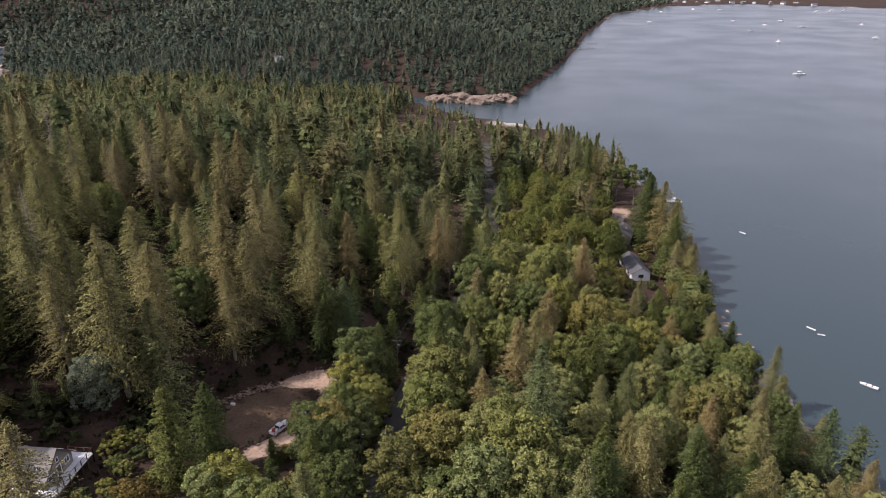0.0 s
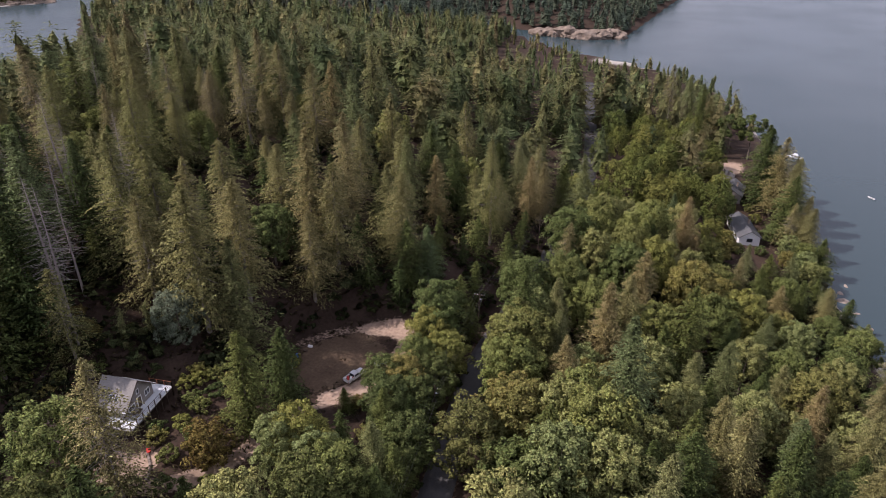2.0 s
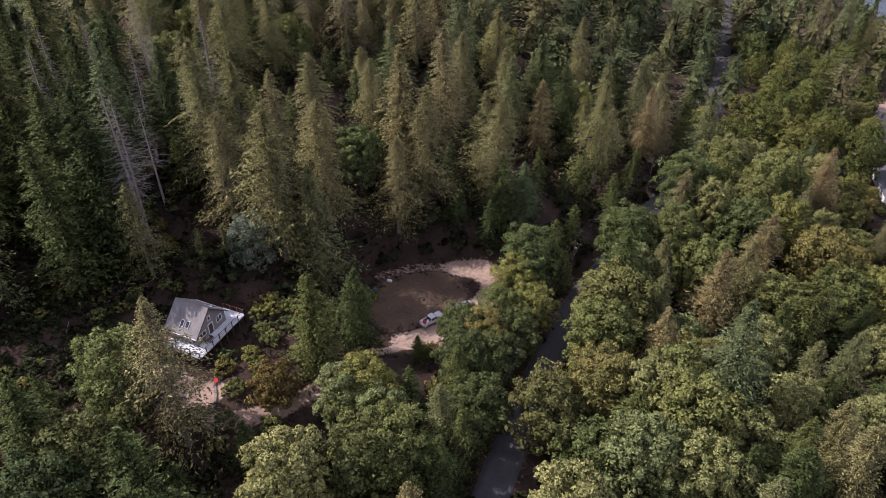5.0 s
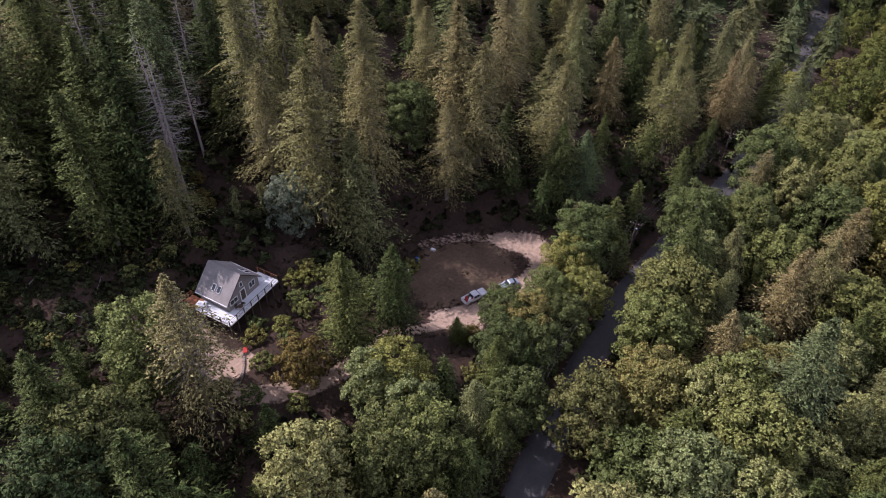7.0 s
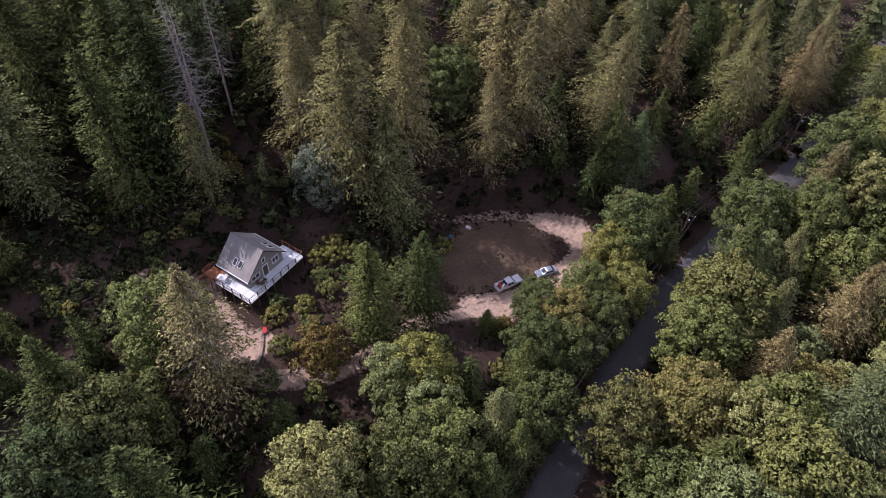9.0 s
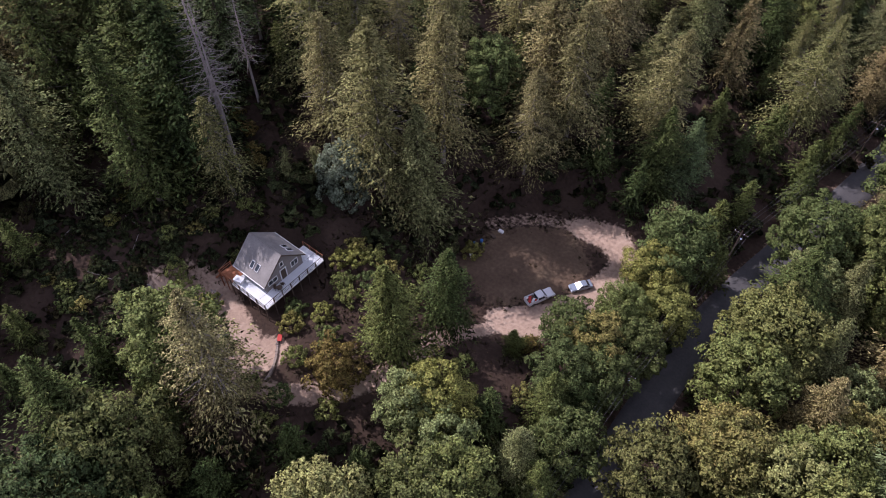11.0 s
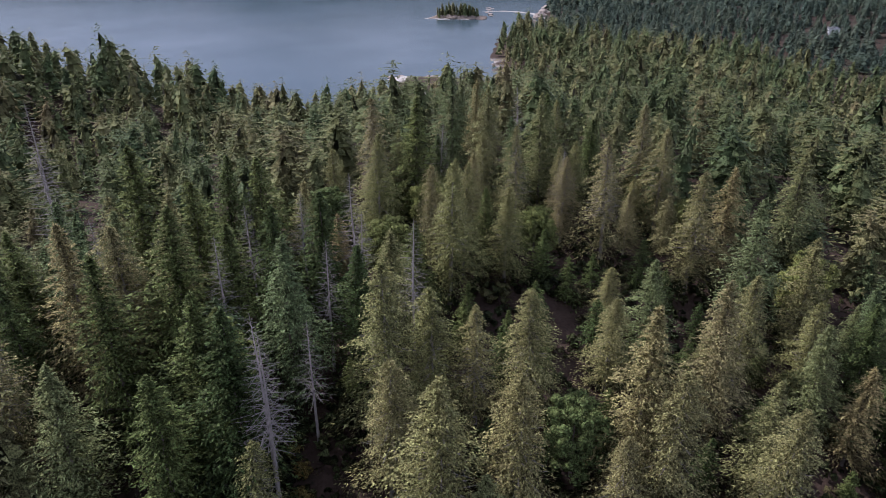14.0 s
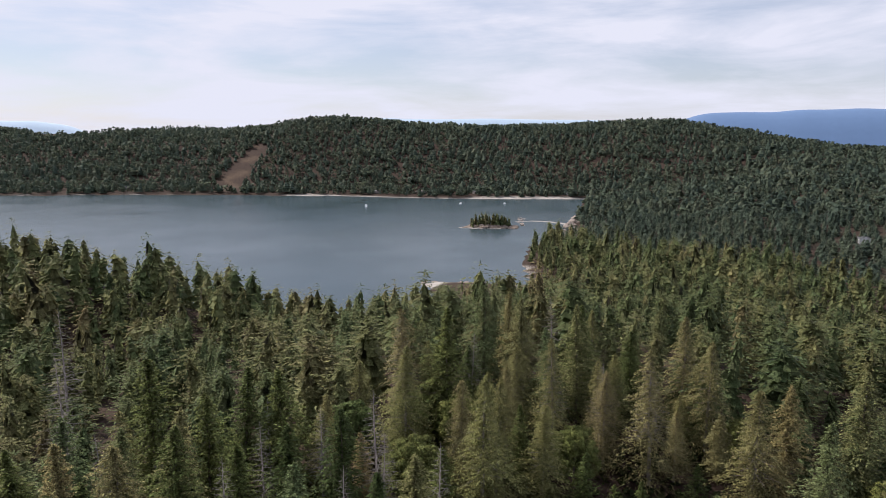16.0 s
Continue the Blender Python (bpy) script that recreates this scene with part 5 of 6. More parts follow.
tz = gz(-44.3, 119.4)
pk = pickup()
pk.matrix_basis = pose(-44.3, 119.4, tz + 0.02, 0, 0, -24) @ Matrix.Scale(0.9, 4)
for dx, dy, s, m, label in ((-0.35, -1.9, 0.28, M_RED, "red box among the goods in the truck bed"), (0.3, -1.5, 0.25, M_WHITE, "white box in the truck bed"),
                            (0.25, -2.3, 0.3, M_RED, "red box among the goods in the truck bed"), (-0.3, -1.3, 0.22, M_DARKWOOD, "dark box in the truck bed"), (0.55, -1.2, 0.16, M_RED, "red box among the goods in the truck bed"), (-0.55, -2.4, 0.2, M_WHITE, "white box in the truck bed"),
                            (0.0, -2.0, 0.18, M_DARKWOOD, "dark box in the truck bed"), (0.55, -1.9, 0.2, M_DECK, "pale box in the truck bed")):
    p = pk.matrix_basis @ Vector((dx, dy, 1.06))
    load_box(p.x, p.y, p.z, s, m, label)
sd = sedan()
sd.matrix_basis = pose(-40.2, 125.6, gz(-40.2, 125.6) + 0.02, 0, 0, 145) @ Matrix.Scale(0.86, 4)

# ---- odds and ends round the clearing and yard ----


def oil_drum(x, y, m, label):
    b = bmesh.new()
    tube(b, (0, 0, 0), (0, 0, 0.88), 0.29, 0.29, 14)
    d = part("drum", b, m)
    for z in (0.28, 0.58):
        part("ring", tube(bmesh.new(), (0, 0, z), (0, 0, z + 0.03), 0.305, 0.305, 14), m, d)
    d.location = (x, y, gz(x, y) - 0.02)
    return tagged(d, label, "drum")


oil_drum(-59.4, 121.8, M_BLUE, "blue drum at the edge of the clearing")
oil_drum(-58.8, 123.0, M_BLUE, "blue drum at the edge of the clearing")
for x, y, s, m, label in ((-57.6, 127.2, 0.5, M_WHITE, "white crate on the ground by the trees"), (-58.4, 119.6, 0.45, M_WHITE, "white crate on the ground by the trees"), (-58.0, 125.4, 0.5, M_DARKWOOD, "dark crate on the ground by the trees")):
    b = part("crate", one_box(-s, s, -s * 0.6, s * 0.6, 0, s * 0.8, 0.03), m)
    b.matrix_basis = pose(x, y, gz(x, y) - 0.02, 0, 0, x * 50)
    tagged(b, label, "crate")
wb_ob = new("wheelbarrow", None)
part("tray", prism(bmesh.new(), [(-0.5, 0.62), (-0.3, 0.34), (0.3, 0.34), (0.6, 0.66)], "x", -0.32, 0.32), M_RED, wb_ob)
part("wheel", tube(bmesh.new(), (-0.05, 0.72, 0.2), (0.05, 0.72, 0.2), 0.2, 0.2, 14), M_TYRE, wb_ob)
for s in (-0.25, 0.25):
    part("handle", tube(bmesh.new(), (s * 0.4, 0.72, 0.2), (s * 1.3, -1.0, 0.6), 0.025), M_DARKWOOD, wb_ob)
    part("leg", tube(bmesh.new(), (s, -0.35, 0.42), (s, -0.4, 0.0), 0.025), M_DARKWOOD, wb_ob)
wb_ob.matrix_basis = pose(-68.3, 85.6, gz(-68.3, 85.6), 0, 0, 40)
tagged(wb_ob, "red wheelbarrow standing by the yard wall", "wheelbarrow")

# low stone wall on the yard's edge
stone_wall = new("garden_wall", None)
for k in range(26):
    a = k / 25
    x, y = -68.4 + 3.0 * a + 1.2 * math.sin(a * 2.4), 85.2 - 5.6 * a
    r = random.Random(k)
    b = bmesh.new()
    box(b, -0.2 * r.uniform(0.8, 1.2), 0.2, -0.15, 0.15, -0.25, 0.42 * r.uniform(0.8, 1.15), 0.04)
    st = part("stone", b, M_ROCK, stone_wall)
    st.matrix_basis = pose(x, y, gz(x, y), r.uniform(-5, 5), r.uniform(-5, 5), r.uniform(0, 60))
tagged(stone_wall, "low curved wall of grey stones beside the yard", "wall")

# woodpile and planks by the driveway
pile = new("woodpile", None)
for k in range(34):
    r = random.Random(100 + k)
    a = r.uniform(0, 6.28)
    x, y, z = r.uniform(-1.6, 1.6), r.uniform(-0.9, 0.9), 0.12 + 0.16 * (k // 10)
    d = 0.6 * r.uniform(0.6, 1.3)
    part("log", tube(bmesh.new(), (x - d * math.cos(a), y - d * math.sin(a), z), (x + d * math.cos(a), y + d * math.sin(a), z + r.uniform(-0.05, 0.1)), 0.09 * r.uniform(0.7, 1.3)), M_DEAD if k % 3 else M_BARK, pile)
pile.location = (-81.5, 84.2, gz(-81.5, 84.2))
tagged(pile, "loose heap of grey split logs by the driveway", "woodpile")

# fallen logs on the bare slope
for k in range(26):
    r = random.Random(300 + k)
    x, y = r.uniform(-112, -84), r.uniform(70, 104)
    if not bool(inside(np.array(x), np.array(y), SLOPE)):
        continue
    a, L = r.uniform(0, 3.14), r.uniform(1.5, 5.5)
    x2, y2 = x + L * math.cos(a), y + L * math.sin(a)
    lg = part("fallen_log", tube(bmesh.new(), (x, y, gz(x, y) + 0.08), (x2, y2, gz(x2, y2) + 0.1), r.uniform(0.08, 0.17), 0.05), M_DEAD if k % 2 else M_BARK)
    tagged(lg, "grey fallen log lying on the bare brown slope", "log", "logs on the slope")
# brush on the slope and along tracks
for k in range(70):
    r = random.Random(500 + k)
    x, y = r.uniform(-120, -80), r.uniform(62, 106)
    if bool(inside(np.array(x), np.array(y), SLOPE)):
        plant("shrub", x, y, r.uniform(0.8, 2.2), 1.2)

# power line along the road
POLES = [(-25.6, 75.0), (-25.3, 112.0), (-23.6, 147.0), (-14.5, 188.0), (-9.0, 232.0)]


def power_pole(x, y):
    p = part("utility_pole", tube(bmesh.new(), (0, 0, -0.6), (0, 0, 10.5), 0.16, 0.11, 9), M_DARKWOOD)
    part("crossarm", one_box(-1.2, 1.2, -0.06, 0.06, 9.7, 9.85, 0.01), M_DARKWOOD, p)
    for s in (-1.1, -0.5, 0.5, 1.1):
        part("insulator", tube(bmesh.new(), (s, 0, 9.85), (s, 0, 10.02), 0.05, 0.03, 8), M_LAMP, p)
    part("transformer", tube(bmesh.new(), (0.3, 0, 7.9), (0.3, 0, 8.7), 0.22, 0.22, 12), M_CHROME, p)
    p.location = (x, y, gz(x, y))
    return tagged(p, "wooden utility pole with crossarm beside the road", "utility pole", "poles along the road")


for p in POLES:
    power_pole(*p)
for s in (-1.1, -0.5, 0.5, 1.1):
    for (ax, ay), (bx, by) in zip(POLES, POLES[1:]):
        cu = bpy.data.curves.new("power_wire", "CURVE")
        cu.dimensions, cu.bevel_depth, cu.bevel_resolution = "3D", 0.015, 1
        sp = cu.splines.new("POLY")
        sp.points.add(12)
        for k in range(13):
            a = k / 12
            z = (gz(ax, ay) * (1 - a) + gz(bx, by) * a) + 10.0 - 3.2 * a * (1 - a)
            sp.points[k].co = (ax + (bx - ax) * a + s, ay + (by - ay) * a, z, 1)
        cu.materials.append(M_WIRE)
        tagged(new("power_wire", cu), "grey sagging overhead wire along the road", "wire", "wires along the road")

# ---- houses on the east shore ----


def shore_house(x, y, turn, w, l, h, rise, roof_m, wall_m, label):
    hs = new("house", None)
    part("wall", prism(bmesh.new(), [(-w / 2, -0.6), (-w / 2, h), (0, h + rise - 0.1), (w / 2, h), (w / 2, -0.6)], "y", -l / 2, l / 2), wall_m, hs)
    for s in (-1, 1):
        e = w / 2 + 0.5
        ze = h - 0.5 * rise / (w / 2)
        rf = part("roof", prism(bmesh.new(), [(s * e, ze), (0, h + rise), (0, h + rise + 0.14), (s * e, ze + 0.14)], "y", -l / 2 - 0.4, l / 2 + 0.4), roof_m, hs)
        for k in range(int(l / 0.6)):
            yy = -l / 2 + 0.3 + 0.6 * k
            part("seam", prism(bmesh.new(), [(s * e, ze + 0.14), (0, h + rise + 0.14), (0, h + rise + 0.18), (s * e, ze + 0.18)], "y", yy, yy + 0.04), roof_m, rf)
        for yy in (-l / 4, l / 4):
            wd = part("window", one_box(s * w / 2 - 0.04, s * w / 2 + 0.04, yy - 0.7, yy + 0.7, h - 1.7, h - 0.5), M_WHITE, hs)
            part("pane", one_box(s * (w / 2 + 0.03) - 0.03, s * (w / 2 + 0.03) + 0.03, yy - 0.6, yy + 0.6, h - 1.6, h - 0.6), M_GLASS, wd)
    for s in (-1, 1):
        wd = part("window", one_box(-1.0, 1.0, s * l / 2 - 0.04, s * l / 2 + 0.04, h - 1.9, h - 0.4), M_WHITE, hs)
        part("pane", one_box(-0.9, 0.9, s * (l / 2 + 0.03) - 0.03, s * (l / 2 + 0.03) + 0.03, h - 1.8, h - 0.5), M_GLASS, wd)
    ch = part("chimney", one_box(w * 0.15, w * 0.15 + 0.6, -0.3, 0.3, h, h + rise + 0.7, 0.02), M_ROCK, hs)
    part("cap", one_box(w * 0.15 - 0.06, w * 0.15 + 0.66, -0.36, 0.36, h + rise + 0.7, h + rise + 0.8), M_DARKWOOD, ch)
    hs.matrix_basis = pose(x, y, gz(x, y), 0, 0, turn)
    return tagged(hs, label, "house")


shore_house(48.2, 235, 8, 6.5, 15, 3.0, 2.0, M_METALROOF, M_WHITE, "long low white house with a grey metal roof by the water")
shore_house(48.5, 268, -14, 7.5, 11, 3.2, 2.2, M_METALROOF, M_SIDING, "shore house with a dark grey metal roof")
shore_house(47.0, 280, -14, 6, 7, 2.8, 1.3, M_SIDING, M_WHITE, "small outbuilding with a pale grey roof near the shore")

# ---- boats ----


def hull(bm, length, beam, depth):
    n = 9
    rings = []
    for i in range(n):
        u = i / (n - 1)
        w = beam / 2 * (1 - max(0, (u - 0.45) / 0.55) ** 2.2) * (0.85 + 0.15 * min(1, u * 4))
        y, sh = -length / 2 + length * u, depth * (0.75 + 0.3 * u * u)
        rings.append([bm.verts.new(v) for v in ((-max(w, 0.02), y, sh), (-max(w * 0.8, 0.015), y, 0.05), (0, y, -0.25 * depth), (max(w * 0.8, 0.015), y, 0.05), (max(w, 0.02), y, sh))])
    for a, b in zip(rings, rings[1:]):
        for i in range(4):
            bm.faces.new((a[i], a[i + 1], b[i + 1], b[i]))
    bm.faces.new(rings[0])
    for a, b in zip(rings, rings[1:]):
        bm.faces.new((a[0], b[0], b[4], a[4]))
    bmesh.ops.recalc_face_normals(bm, faces=bm.faces)
    return bm


def boat(kind, x, y, turn, length):
    b = new({"yacht": "sailboat", "cruiser": "motor_cruiser", "dinghy": "rowing_boat"}[kind], None)
    part("hull", hull(bmesh.new(), length, length * 0.30, length * 0.11), M_BOAT, b)
    if kind == "yacht":
        part("cabin", one_box(-0.1 * length, 0.1 * length, -0.15 * length, 0.18 * length, 0.1 * length, 0.16 * length, 0.1), M_BOAT, b)
        part("mast", tube(bmesh.new(), (0, 0.08 * length, 0.1 * length), (0, 0.08 * length, 1.25 * length), 0.09, 0.06), M_CHROME, b)
        part("boom", tube(bmesh.new(), (0, 0.07 * length, 0.26 * length), (0, -0.32 * length, 0.25 * length), 0.16, 0.13), M_BOATBLUE, b, "furled sail in a dark cover")
        part("forestay", tube(bmesh.new(), (0, 0.48 * length, 0.13 * length), (0, 0.08 * length, 1.2 * length), 0.02), M_CHROME, b)
        label = "white sailboat at anchor with its sail furled"
    elif kind == "cruiser":
        part("cabin", one_box(-0.11 * length, 0.11 * length, -0.2 * length, 0.2 * length, 0.09 * length, 0.22 * length, 0.15), M_BOAT, b)
        part("window_band", one_box(-0.113 * length, 0.113 * length, -0.17 * length, 0.205 * length, 0.155 * length, 0.195 * length), M_GLASS, b)
        part("flybridge", one_box(-0.09 * length, 0.09 * length, -0.16 * length, 0.08 * length, 0.22 * length, 0.29 * length, 0.08), M_BOAT, b)
        label = "white motor cruiser lying at anchor on the bay"
    else:
        for k in (-0.2, 0.1):
            part("thwart", one_box(-0.13 * length, 0.13 * length, k * length, (k + 0.06) * length, 0.085 * length, 0.1 * length), M_DARKWOOD, b)
        part("outboard", one_box(-0.15, 0.15, -0.55 * length, -0.49 * length, 0.0, 0.15 * length, 0.03), M_BOATBLUE, b)
        label = "small open white boat moored on the water"
    b.matrix_basis = pose(x, y, 0, 0, 0, turn)
    return tagged(b, label, "boat", "boats at anchor")


for row in (("dinghy", 98, 203.5, 40, 3.0), ("dinghy", 102, 287, 35, 3.2), ("dinghy", 101, 172, 50, 4.6), ("cruiser", 297, 756, 80, 12), ("yacht", 267, 1430, 60, 11), ("cruiser", 386, 1078, 20, 11),
            ("cruiser", 82, 327, 70, 7), ("yacht", 434, 1465, 50, 11), ("yacht", 403, 1256, 80, 10), ("yacht", 464, 1375, 30, 11), ("yacht", 526, 1472, 60, 12), ("yacht", 518, 1342, 85, 13),
            ("cruiser", 638, 1387, 10, 11), ("cruiser", 551, 1145, 60, 10), ("yacht", 347, 1728, 40, 12), ("cruiser", 439, 1817, 20, 12), ("yacht", 504, 1822, 70, 12), ("dinghy", 99.6, 199.8, 70, 2.2)):
    boat(*row)
for row in (("cruiser", -826, 612, 60, 11), ("yacht", -767, 736, 40, 11), ("cruiser", -726, 784, 80, 7)):
    boat(*row)
for k in range(12):
    boat("cruiser" if k % 3 else "yacht", 700 + 9 * k, 1760 + (k % 4) * 14 + 3 * k, 10 * k, 8)


def jetty(x, y, turn, length):
    j = new("jetty", None)
    for k in range(int(length / 1.2)):
        part("plank", one_box(-1.1, 1.1, k * 1.2, k * 1.2 + 1.1, 0.9, 1.05), M_DEAD, j)
    for k in range(int(length / 6) + 1):
        for s in (-1, 1):
            part("pile", tube(bmesh.new(), (s, k * 6, -2), (s, k * 6, 1.6), 0.16), M_DARKWOOD, j)
    j.matrix_basis = pose(x, y, 0, 0, 0, turn)
    return tagged(j, "weathered wooden jetty on piles reaching into the bay", "jetty")


jetty(72, 960, -70, 46), jetty(76, 1030, -80, 50)

# ---- rocks ----


def boulder(bm, x, y, z, s, seed, flat=0.6):
    r = random.Random(seed)
    made = bmesh.ops.create_icosphere(bm, subdivisions=3 if s > 2.5 else 2, radius=s)["verts"]
    off = Vector((seed * 3.7, seed * 1.3, 0))
    k = (r.uniform(0.8, 1.5), r.uniform(0.8, 1.4), flat * r.uniform(0.7, 1.2))
    for v in made:
        n = noise.noise(v.co / s * 1.1 + off) * 0.5 + noise.noise(v.co / s * 2.7 + off) * 0.25 + (0.22 * (0.5 - abs(noise.noise(v.co / s * 5.5 + off))) if s > 2.5 else 0)
        v.co = Vector((v.co.x * k[0], v.co.y * k[1], v.co.z * k[2])) * (1 + n) + Vector((x, y, z))


def rock_thing(name, places, label, material=None):
    group = new(name, None)
    for i, (x, y, s, f) in enumerate(places):
        bm = bmesh.new()
        boulder(bm, 0, 0, 0, s, i + len(name), f)
        b = part("boulder", bm, material or M_ROCK, group)
        b.location = (x, y, max(-0.3, gz(x, y)) + 0.1 * s)
    return tagged(group, label, "rocks")


r_ = random.Random(4)
rock_thing("rock_bluff", [(-60 + 62 * k / 17 + r_.uniform(-2, 2), 578 - 6 * math.sin(k / 17 * 3.1) + r_.uniform(-1, 4), r_.uniform(3.5, 7), 0.8) for k in range(18)], "steep brown rock bluff at the water's edge", M_BLUFF)
rock_thing("shore_rocks", [(-404 + 40 * k / 15 + r_.uniform(-4, 4), 374 + 30 * k / 15 + r_.uniform(-4, 4), r_.uniform(0.8, 2.6), 0.5) for k in range(38)], "pale bare rocks running out into the bay")
rock_thing("shore_rocks", [(77 - k * 0.12 + r_.uniform(-3, 1), 128 + 6.2 * k + r_.uniform(-3, 3), r_.uniform(0.5, 1.5), 0.55) for k in range(34)], "grey boulders along the shoreline below the trees")
rock_thing("shore_rocks", [(-470 - 70 * k / 9 + r_.uniform(-3, 3), 600 + 110 * k / 9 + r_.uniform(-4, 4), r_.uniform(2, 5), 0.7) for k in range(12)], "reddish rocks along a wooded shore")
rock_thing("sand_spit_rocks", [(-556 - 40 * k / 11 + r_.uniform(-3, 3), 640 + 40 * k / 11 + r_.uniform(-3, 3), r_.uniform(1, 2.4), 0.4) for k in range(14)], "low line of rocks between islet and shore")
islet = bmesh.new()
for k in range(9):
    boulder(islet, -587 + 4.3 * k, 586 + 4 * k, -1.0, 6.5 + 2 * math.sin(k / 8 * 3.14), 60 + k, 0.45)
islet = part("islet", islet, M_BLUFF)
tagged(islet, "small rocky islet with a crown of trees", "island", kind="structure")


def gravel_bar(name, line, half, height, label):
    """A low bank of gravel that just clears the water, along a line."""
    pts = np.array([(a[0] + (b[0] - a[0]) * k / 8, a[1] + (b[1] - a[1]) * k / 8) for a, b in zip(line, line[1:]) for k in range(8)] + [line[-1]], float)
    for _ in range(4):
        pts[1:-1] = (pts[:-2] + 2 * pts[1:-1] + pts[2:]) / 4
    t = unit(np.gradient(pts, axis=0))
    u = np.linspace(-1, 1, 9)
    end = np.sin(np.linspace(0.12, np.pi - 0.12, len(pts))) ** 0.5
    wide = half * end * (1 + 0.25 * np.sin(np.arange(len(pts)) * 0.9))
    x = pts[:, :1] + t[:, 1:] * wide[:, None] * u
    y = pts[:, 1:] - t[:, :1] * wide[:, None] * u
    z = height * end[:, None] * (1 - u * u) * (1 + 0.3 * waves(x, y, 3.1)) - 0.25
    i = np.arange(x.size).reshape(x.shape)
    ob = raw_mesh(name, np.stack([x, y, z], -1).reshape(-1, 3), np.stack([i[:-1, :-1], i[:-1, 1:], i[1:, 1:], i[1:, :-1]], -1).reshape(-1, 4), M_GRAVEL, True)
    return tagged(ob, label, "gravel bar", kind="structure")


gravel_bar("ground_bar", [(-584, 655), (-574, 676), (-556, 686), (-535, 686), (-515, 679), (-492, 660), (-478, 640)], 4.5, 0.8, "pale gravel bar between islet and shore")
gravel_bar("ground_flat", [(-500, 640), (-490, 625), (-474, 612)], 12, 0.7, "pale tidal flat at the shore")
gravel_bar("ground_shelf", [(-592, 574), (-578, 586), (-560, 606), (-548, 624)], 9, 0.6, "pale rocky shelf round the islet")
rr = np.random.default_rng(9)
n_i = 52
u = rr.uniform(-0.85, 0.85, n_i)
isl = np.column_stack([-570 + 18 * u + rr.normal(0, 2, n_i), 602 + 17 * u + rr.normal(0, 2, n_i), rr.uniform(9, 21, n_i) * (1.1 - 0.5 * np.abs(u)), rr.uniform(0.9, 1.4, n_i), rr.uniform(0, 6, n_i)])
ob = woods("islet_trees", belt_protos, isl, M_WOODS, "cluster of dark trees on the islet")
ob.location.z = 4.6

# trees and shrubs round the shore houses
for kind, x, y, h in (("maple", 41, 222, 7), ("maple", 43, 246, 10), ("maple", 42, 258, 12), ("alder", 40, 236, 12), ("shrub", 54, 247, 3.5), ("shrub", 46, 252, 3.5), ("shrub", 53, 256, 3),
                      ("shrub", 55, 275, 3), ("shrub", 45, 221, 3.5), ("shrub", 52, 222, 3.2), ("maple", 58, 215, 6), ("shrub", 50, 288, 2.6), ("shrub", 43, 288, 3.5)):
    plant(kind, x, y, h)

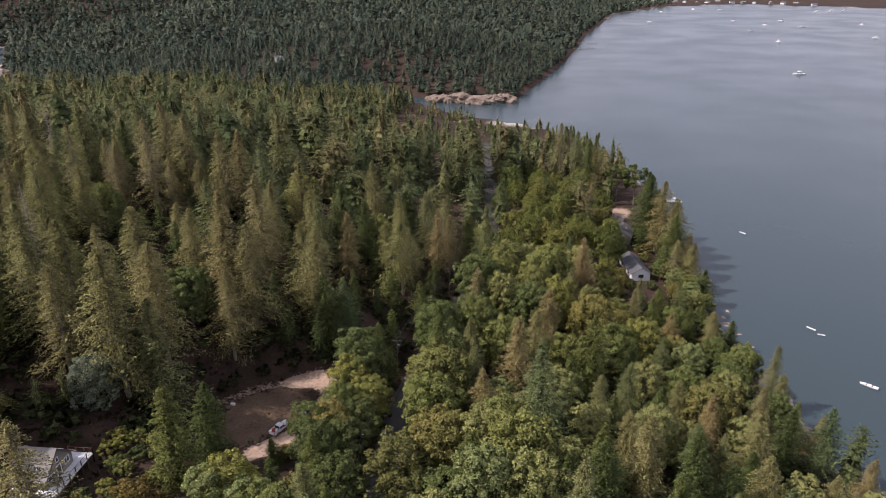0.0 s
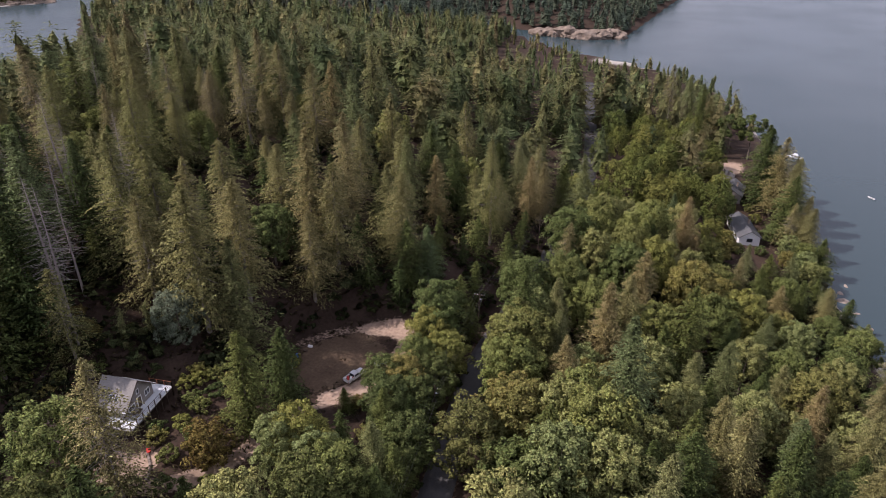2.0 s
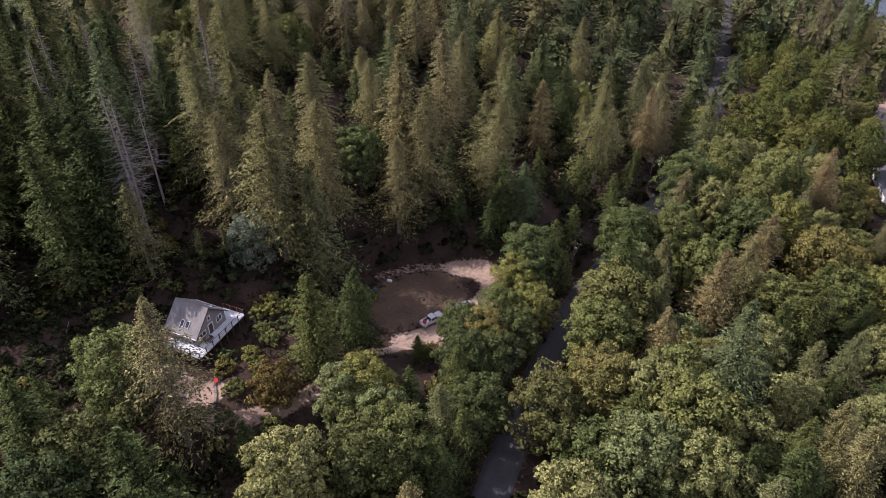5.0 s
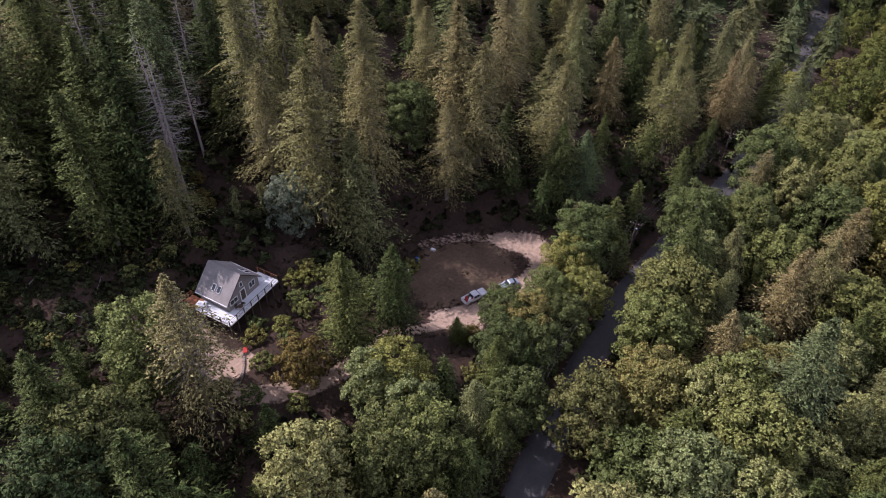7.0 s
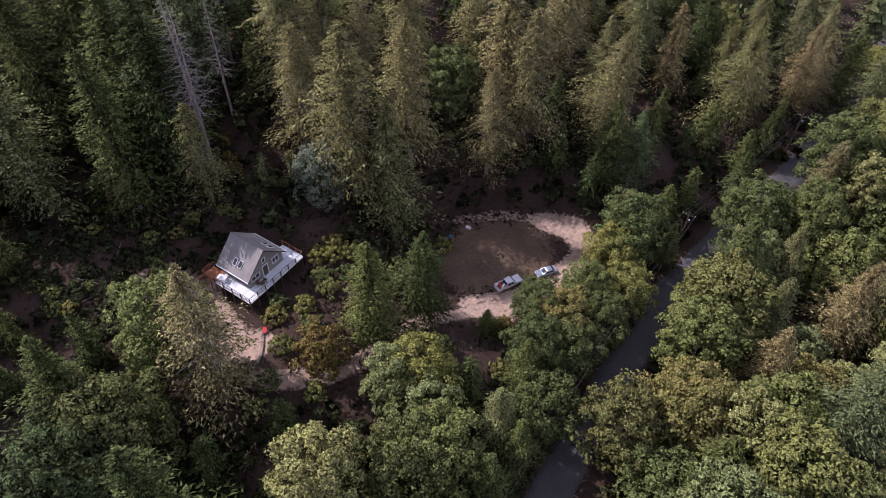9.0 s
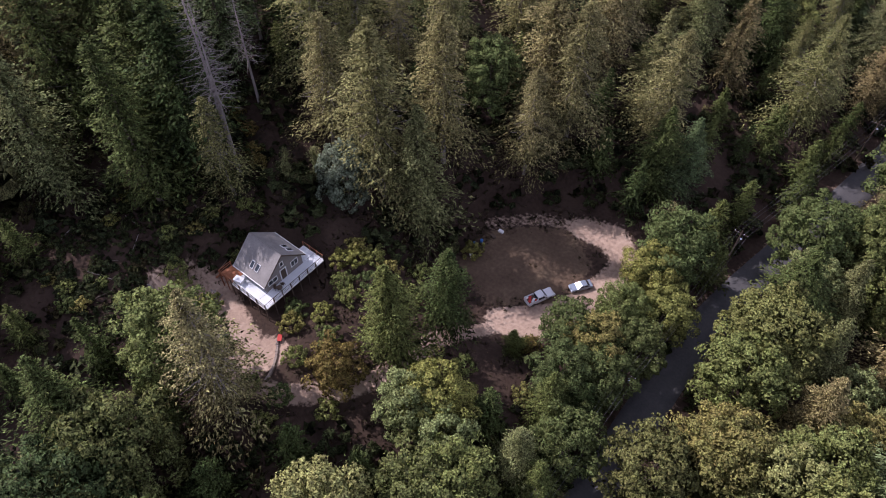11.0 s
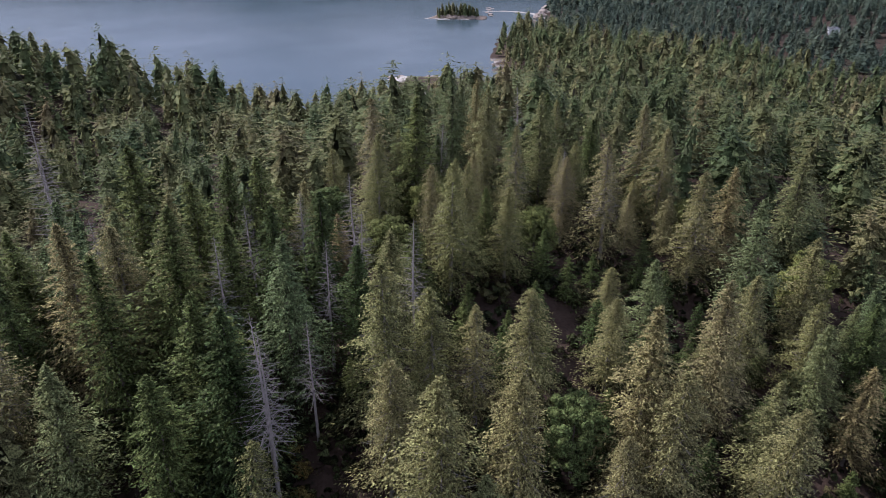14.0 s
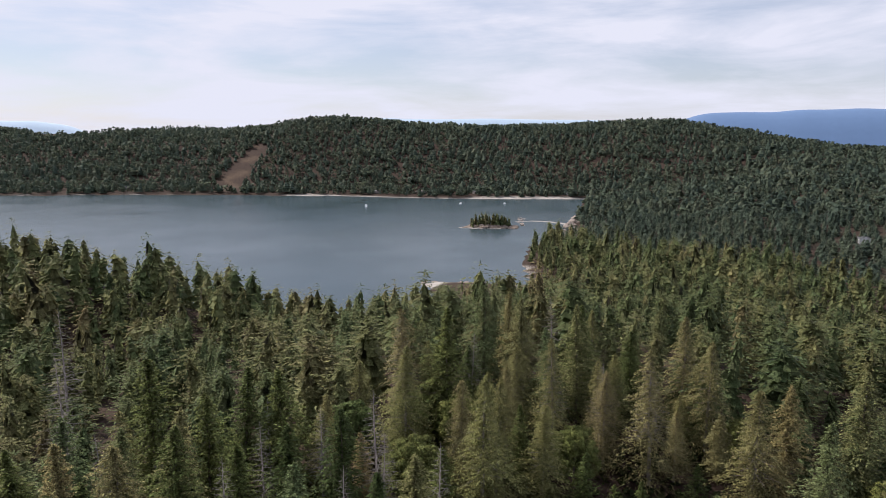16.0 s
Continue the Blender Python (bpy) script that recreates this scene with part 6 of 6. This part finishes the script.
# lone pines and tall firs at the point
for kind, x, y, h in (("pine", 53, 318, 17), ("pine", 60, 312, 19), ("dark", 39, 322, 27), ("fir", 36, 344, 26), ("oldfir", 29, 356, 27), ("fir", 44, 334, 20), ("dark", 57, 262, 29), ("fir", 59.5, 254, 29), ("dark", 58, 273, 27), ("fir", 63.5, 247, 25), ("oldfir", 65, 257, 22), ("fir", 60, 263, 23), ("dark", 61.5, 238, 22), ("fir", 66, 236, 17), ("fir", 65.5, 226, 17), ("oldfir", 61, 229, 16), ("dark", 67, 216, 13), ("alder", 59, 220, 9), ("alder", 62, 210, 9), ("maple", 57, 232, 7), ("dark", 64, 278, 13), ("maple", 39, 268, 12), ("maple", 40, 282, 11), ("fir", 40, 296, 15)):
    plant(kind, x, y, h, 1.35)

# ---- houses along the far shores ----


def cottage(x, y, turn, w, l, m_roof, m_wall, label):
    c = new("house", None)
    part("wall", prism(bmesh.new(), [(-w / 2, -2), (-w / 2, 3), (0, 5.2), (w / 2, 3), (w / 2, -2)], "y", -l / 2, l / 2), m_wall, c)
    for s in (-1, 1):
        part("roof", prism(bmesh.new(), [(s * (w / 2 + 0.5), 2.8), (0, 5.35), (0, 5.55), (s * (w / 2 + 0.5), 3.0)], "y", -l / 2 - 0.4, l / 2 + 0.4), m_roof, c)
        for k in (-0.25, 0.25):
            part("window", one_box(s * w / 2 - 0.05, s * w / 2 + 0.05, k * l - 0.8, k * l + 0.8, 1.0, 2.3), M_GLASS, c)
    c.matrix_basis = pose(x, y, gz(x, y), 0, 0, turn)
    return tagged(c, label, "house", "houses on the far shore")


for k, (x, y) in enumerate(((-985, 715), (-958, 722), (-905, 772), (-880, 800), (-850, 812), (-838, 835), (-800, 872), (-1265, 425), (-770, 905), (-735, 935))):
    cottage(x, y, 40 + 25 * k, 8 + k % 3, 11 + k % 4, M_METALROOF if k % 2 else M_SHINGLE, M_WHITE if k % 3 == 0 else M_SIDING, "house near the beach on the far shore")
for k in range(16):
    x, y = 330 + 31 * k, 2010 + 90 * math.sin(k / 15 * 3.14) + 12 * (k % 3)
    cottage(x, y, 30 * k, 9, 13, M_METALROOF if k % 2 else M_SHINGLE, M_WHITE if k % 2 else M_SIDING, "house near the head of the bay")
for x, y in ((-139, 387), (-150, 402), (-230, 700)):
    cottage(x, y, 25, 9, 13, M_METALROOF, M_WHITE, "house standing among the trees on the hillside")

# bleached dead firs standing over the woods on the hill
for k, (x, y) in enumerate([(-141.1, 127.0), (-94.2, 102.0), (-173.6, 99.7), (-144.8, 99.9), (-139.5, 176.1), (-118.8, 135.9), (-132.3, 132.6), (-119.6, 109.3), (-212.8, 107.4), (-112.6, 188.2)]):
    plant("snag", x, y, 60 - gz(x, y) + 3 * (k % 3), 1.3)
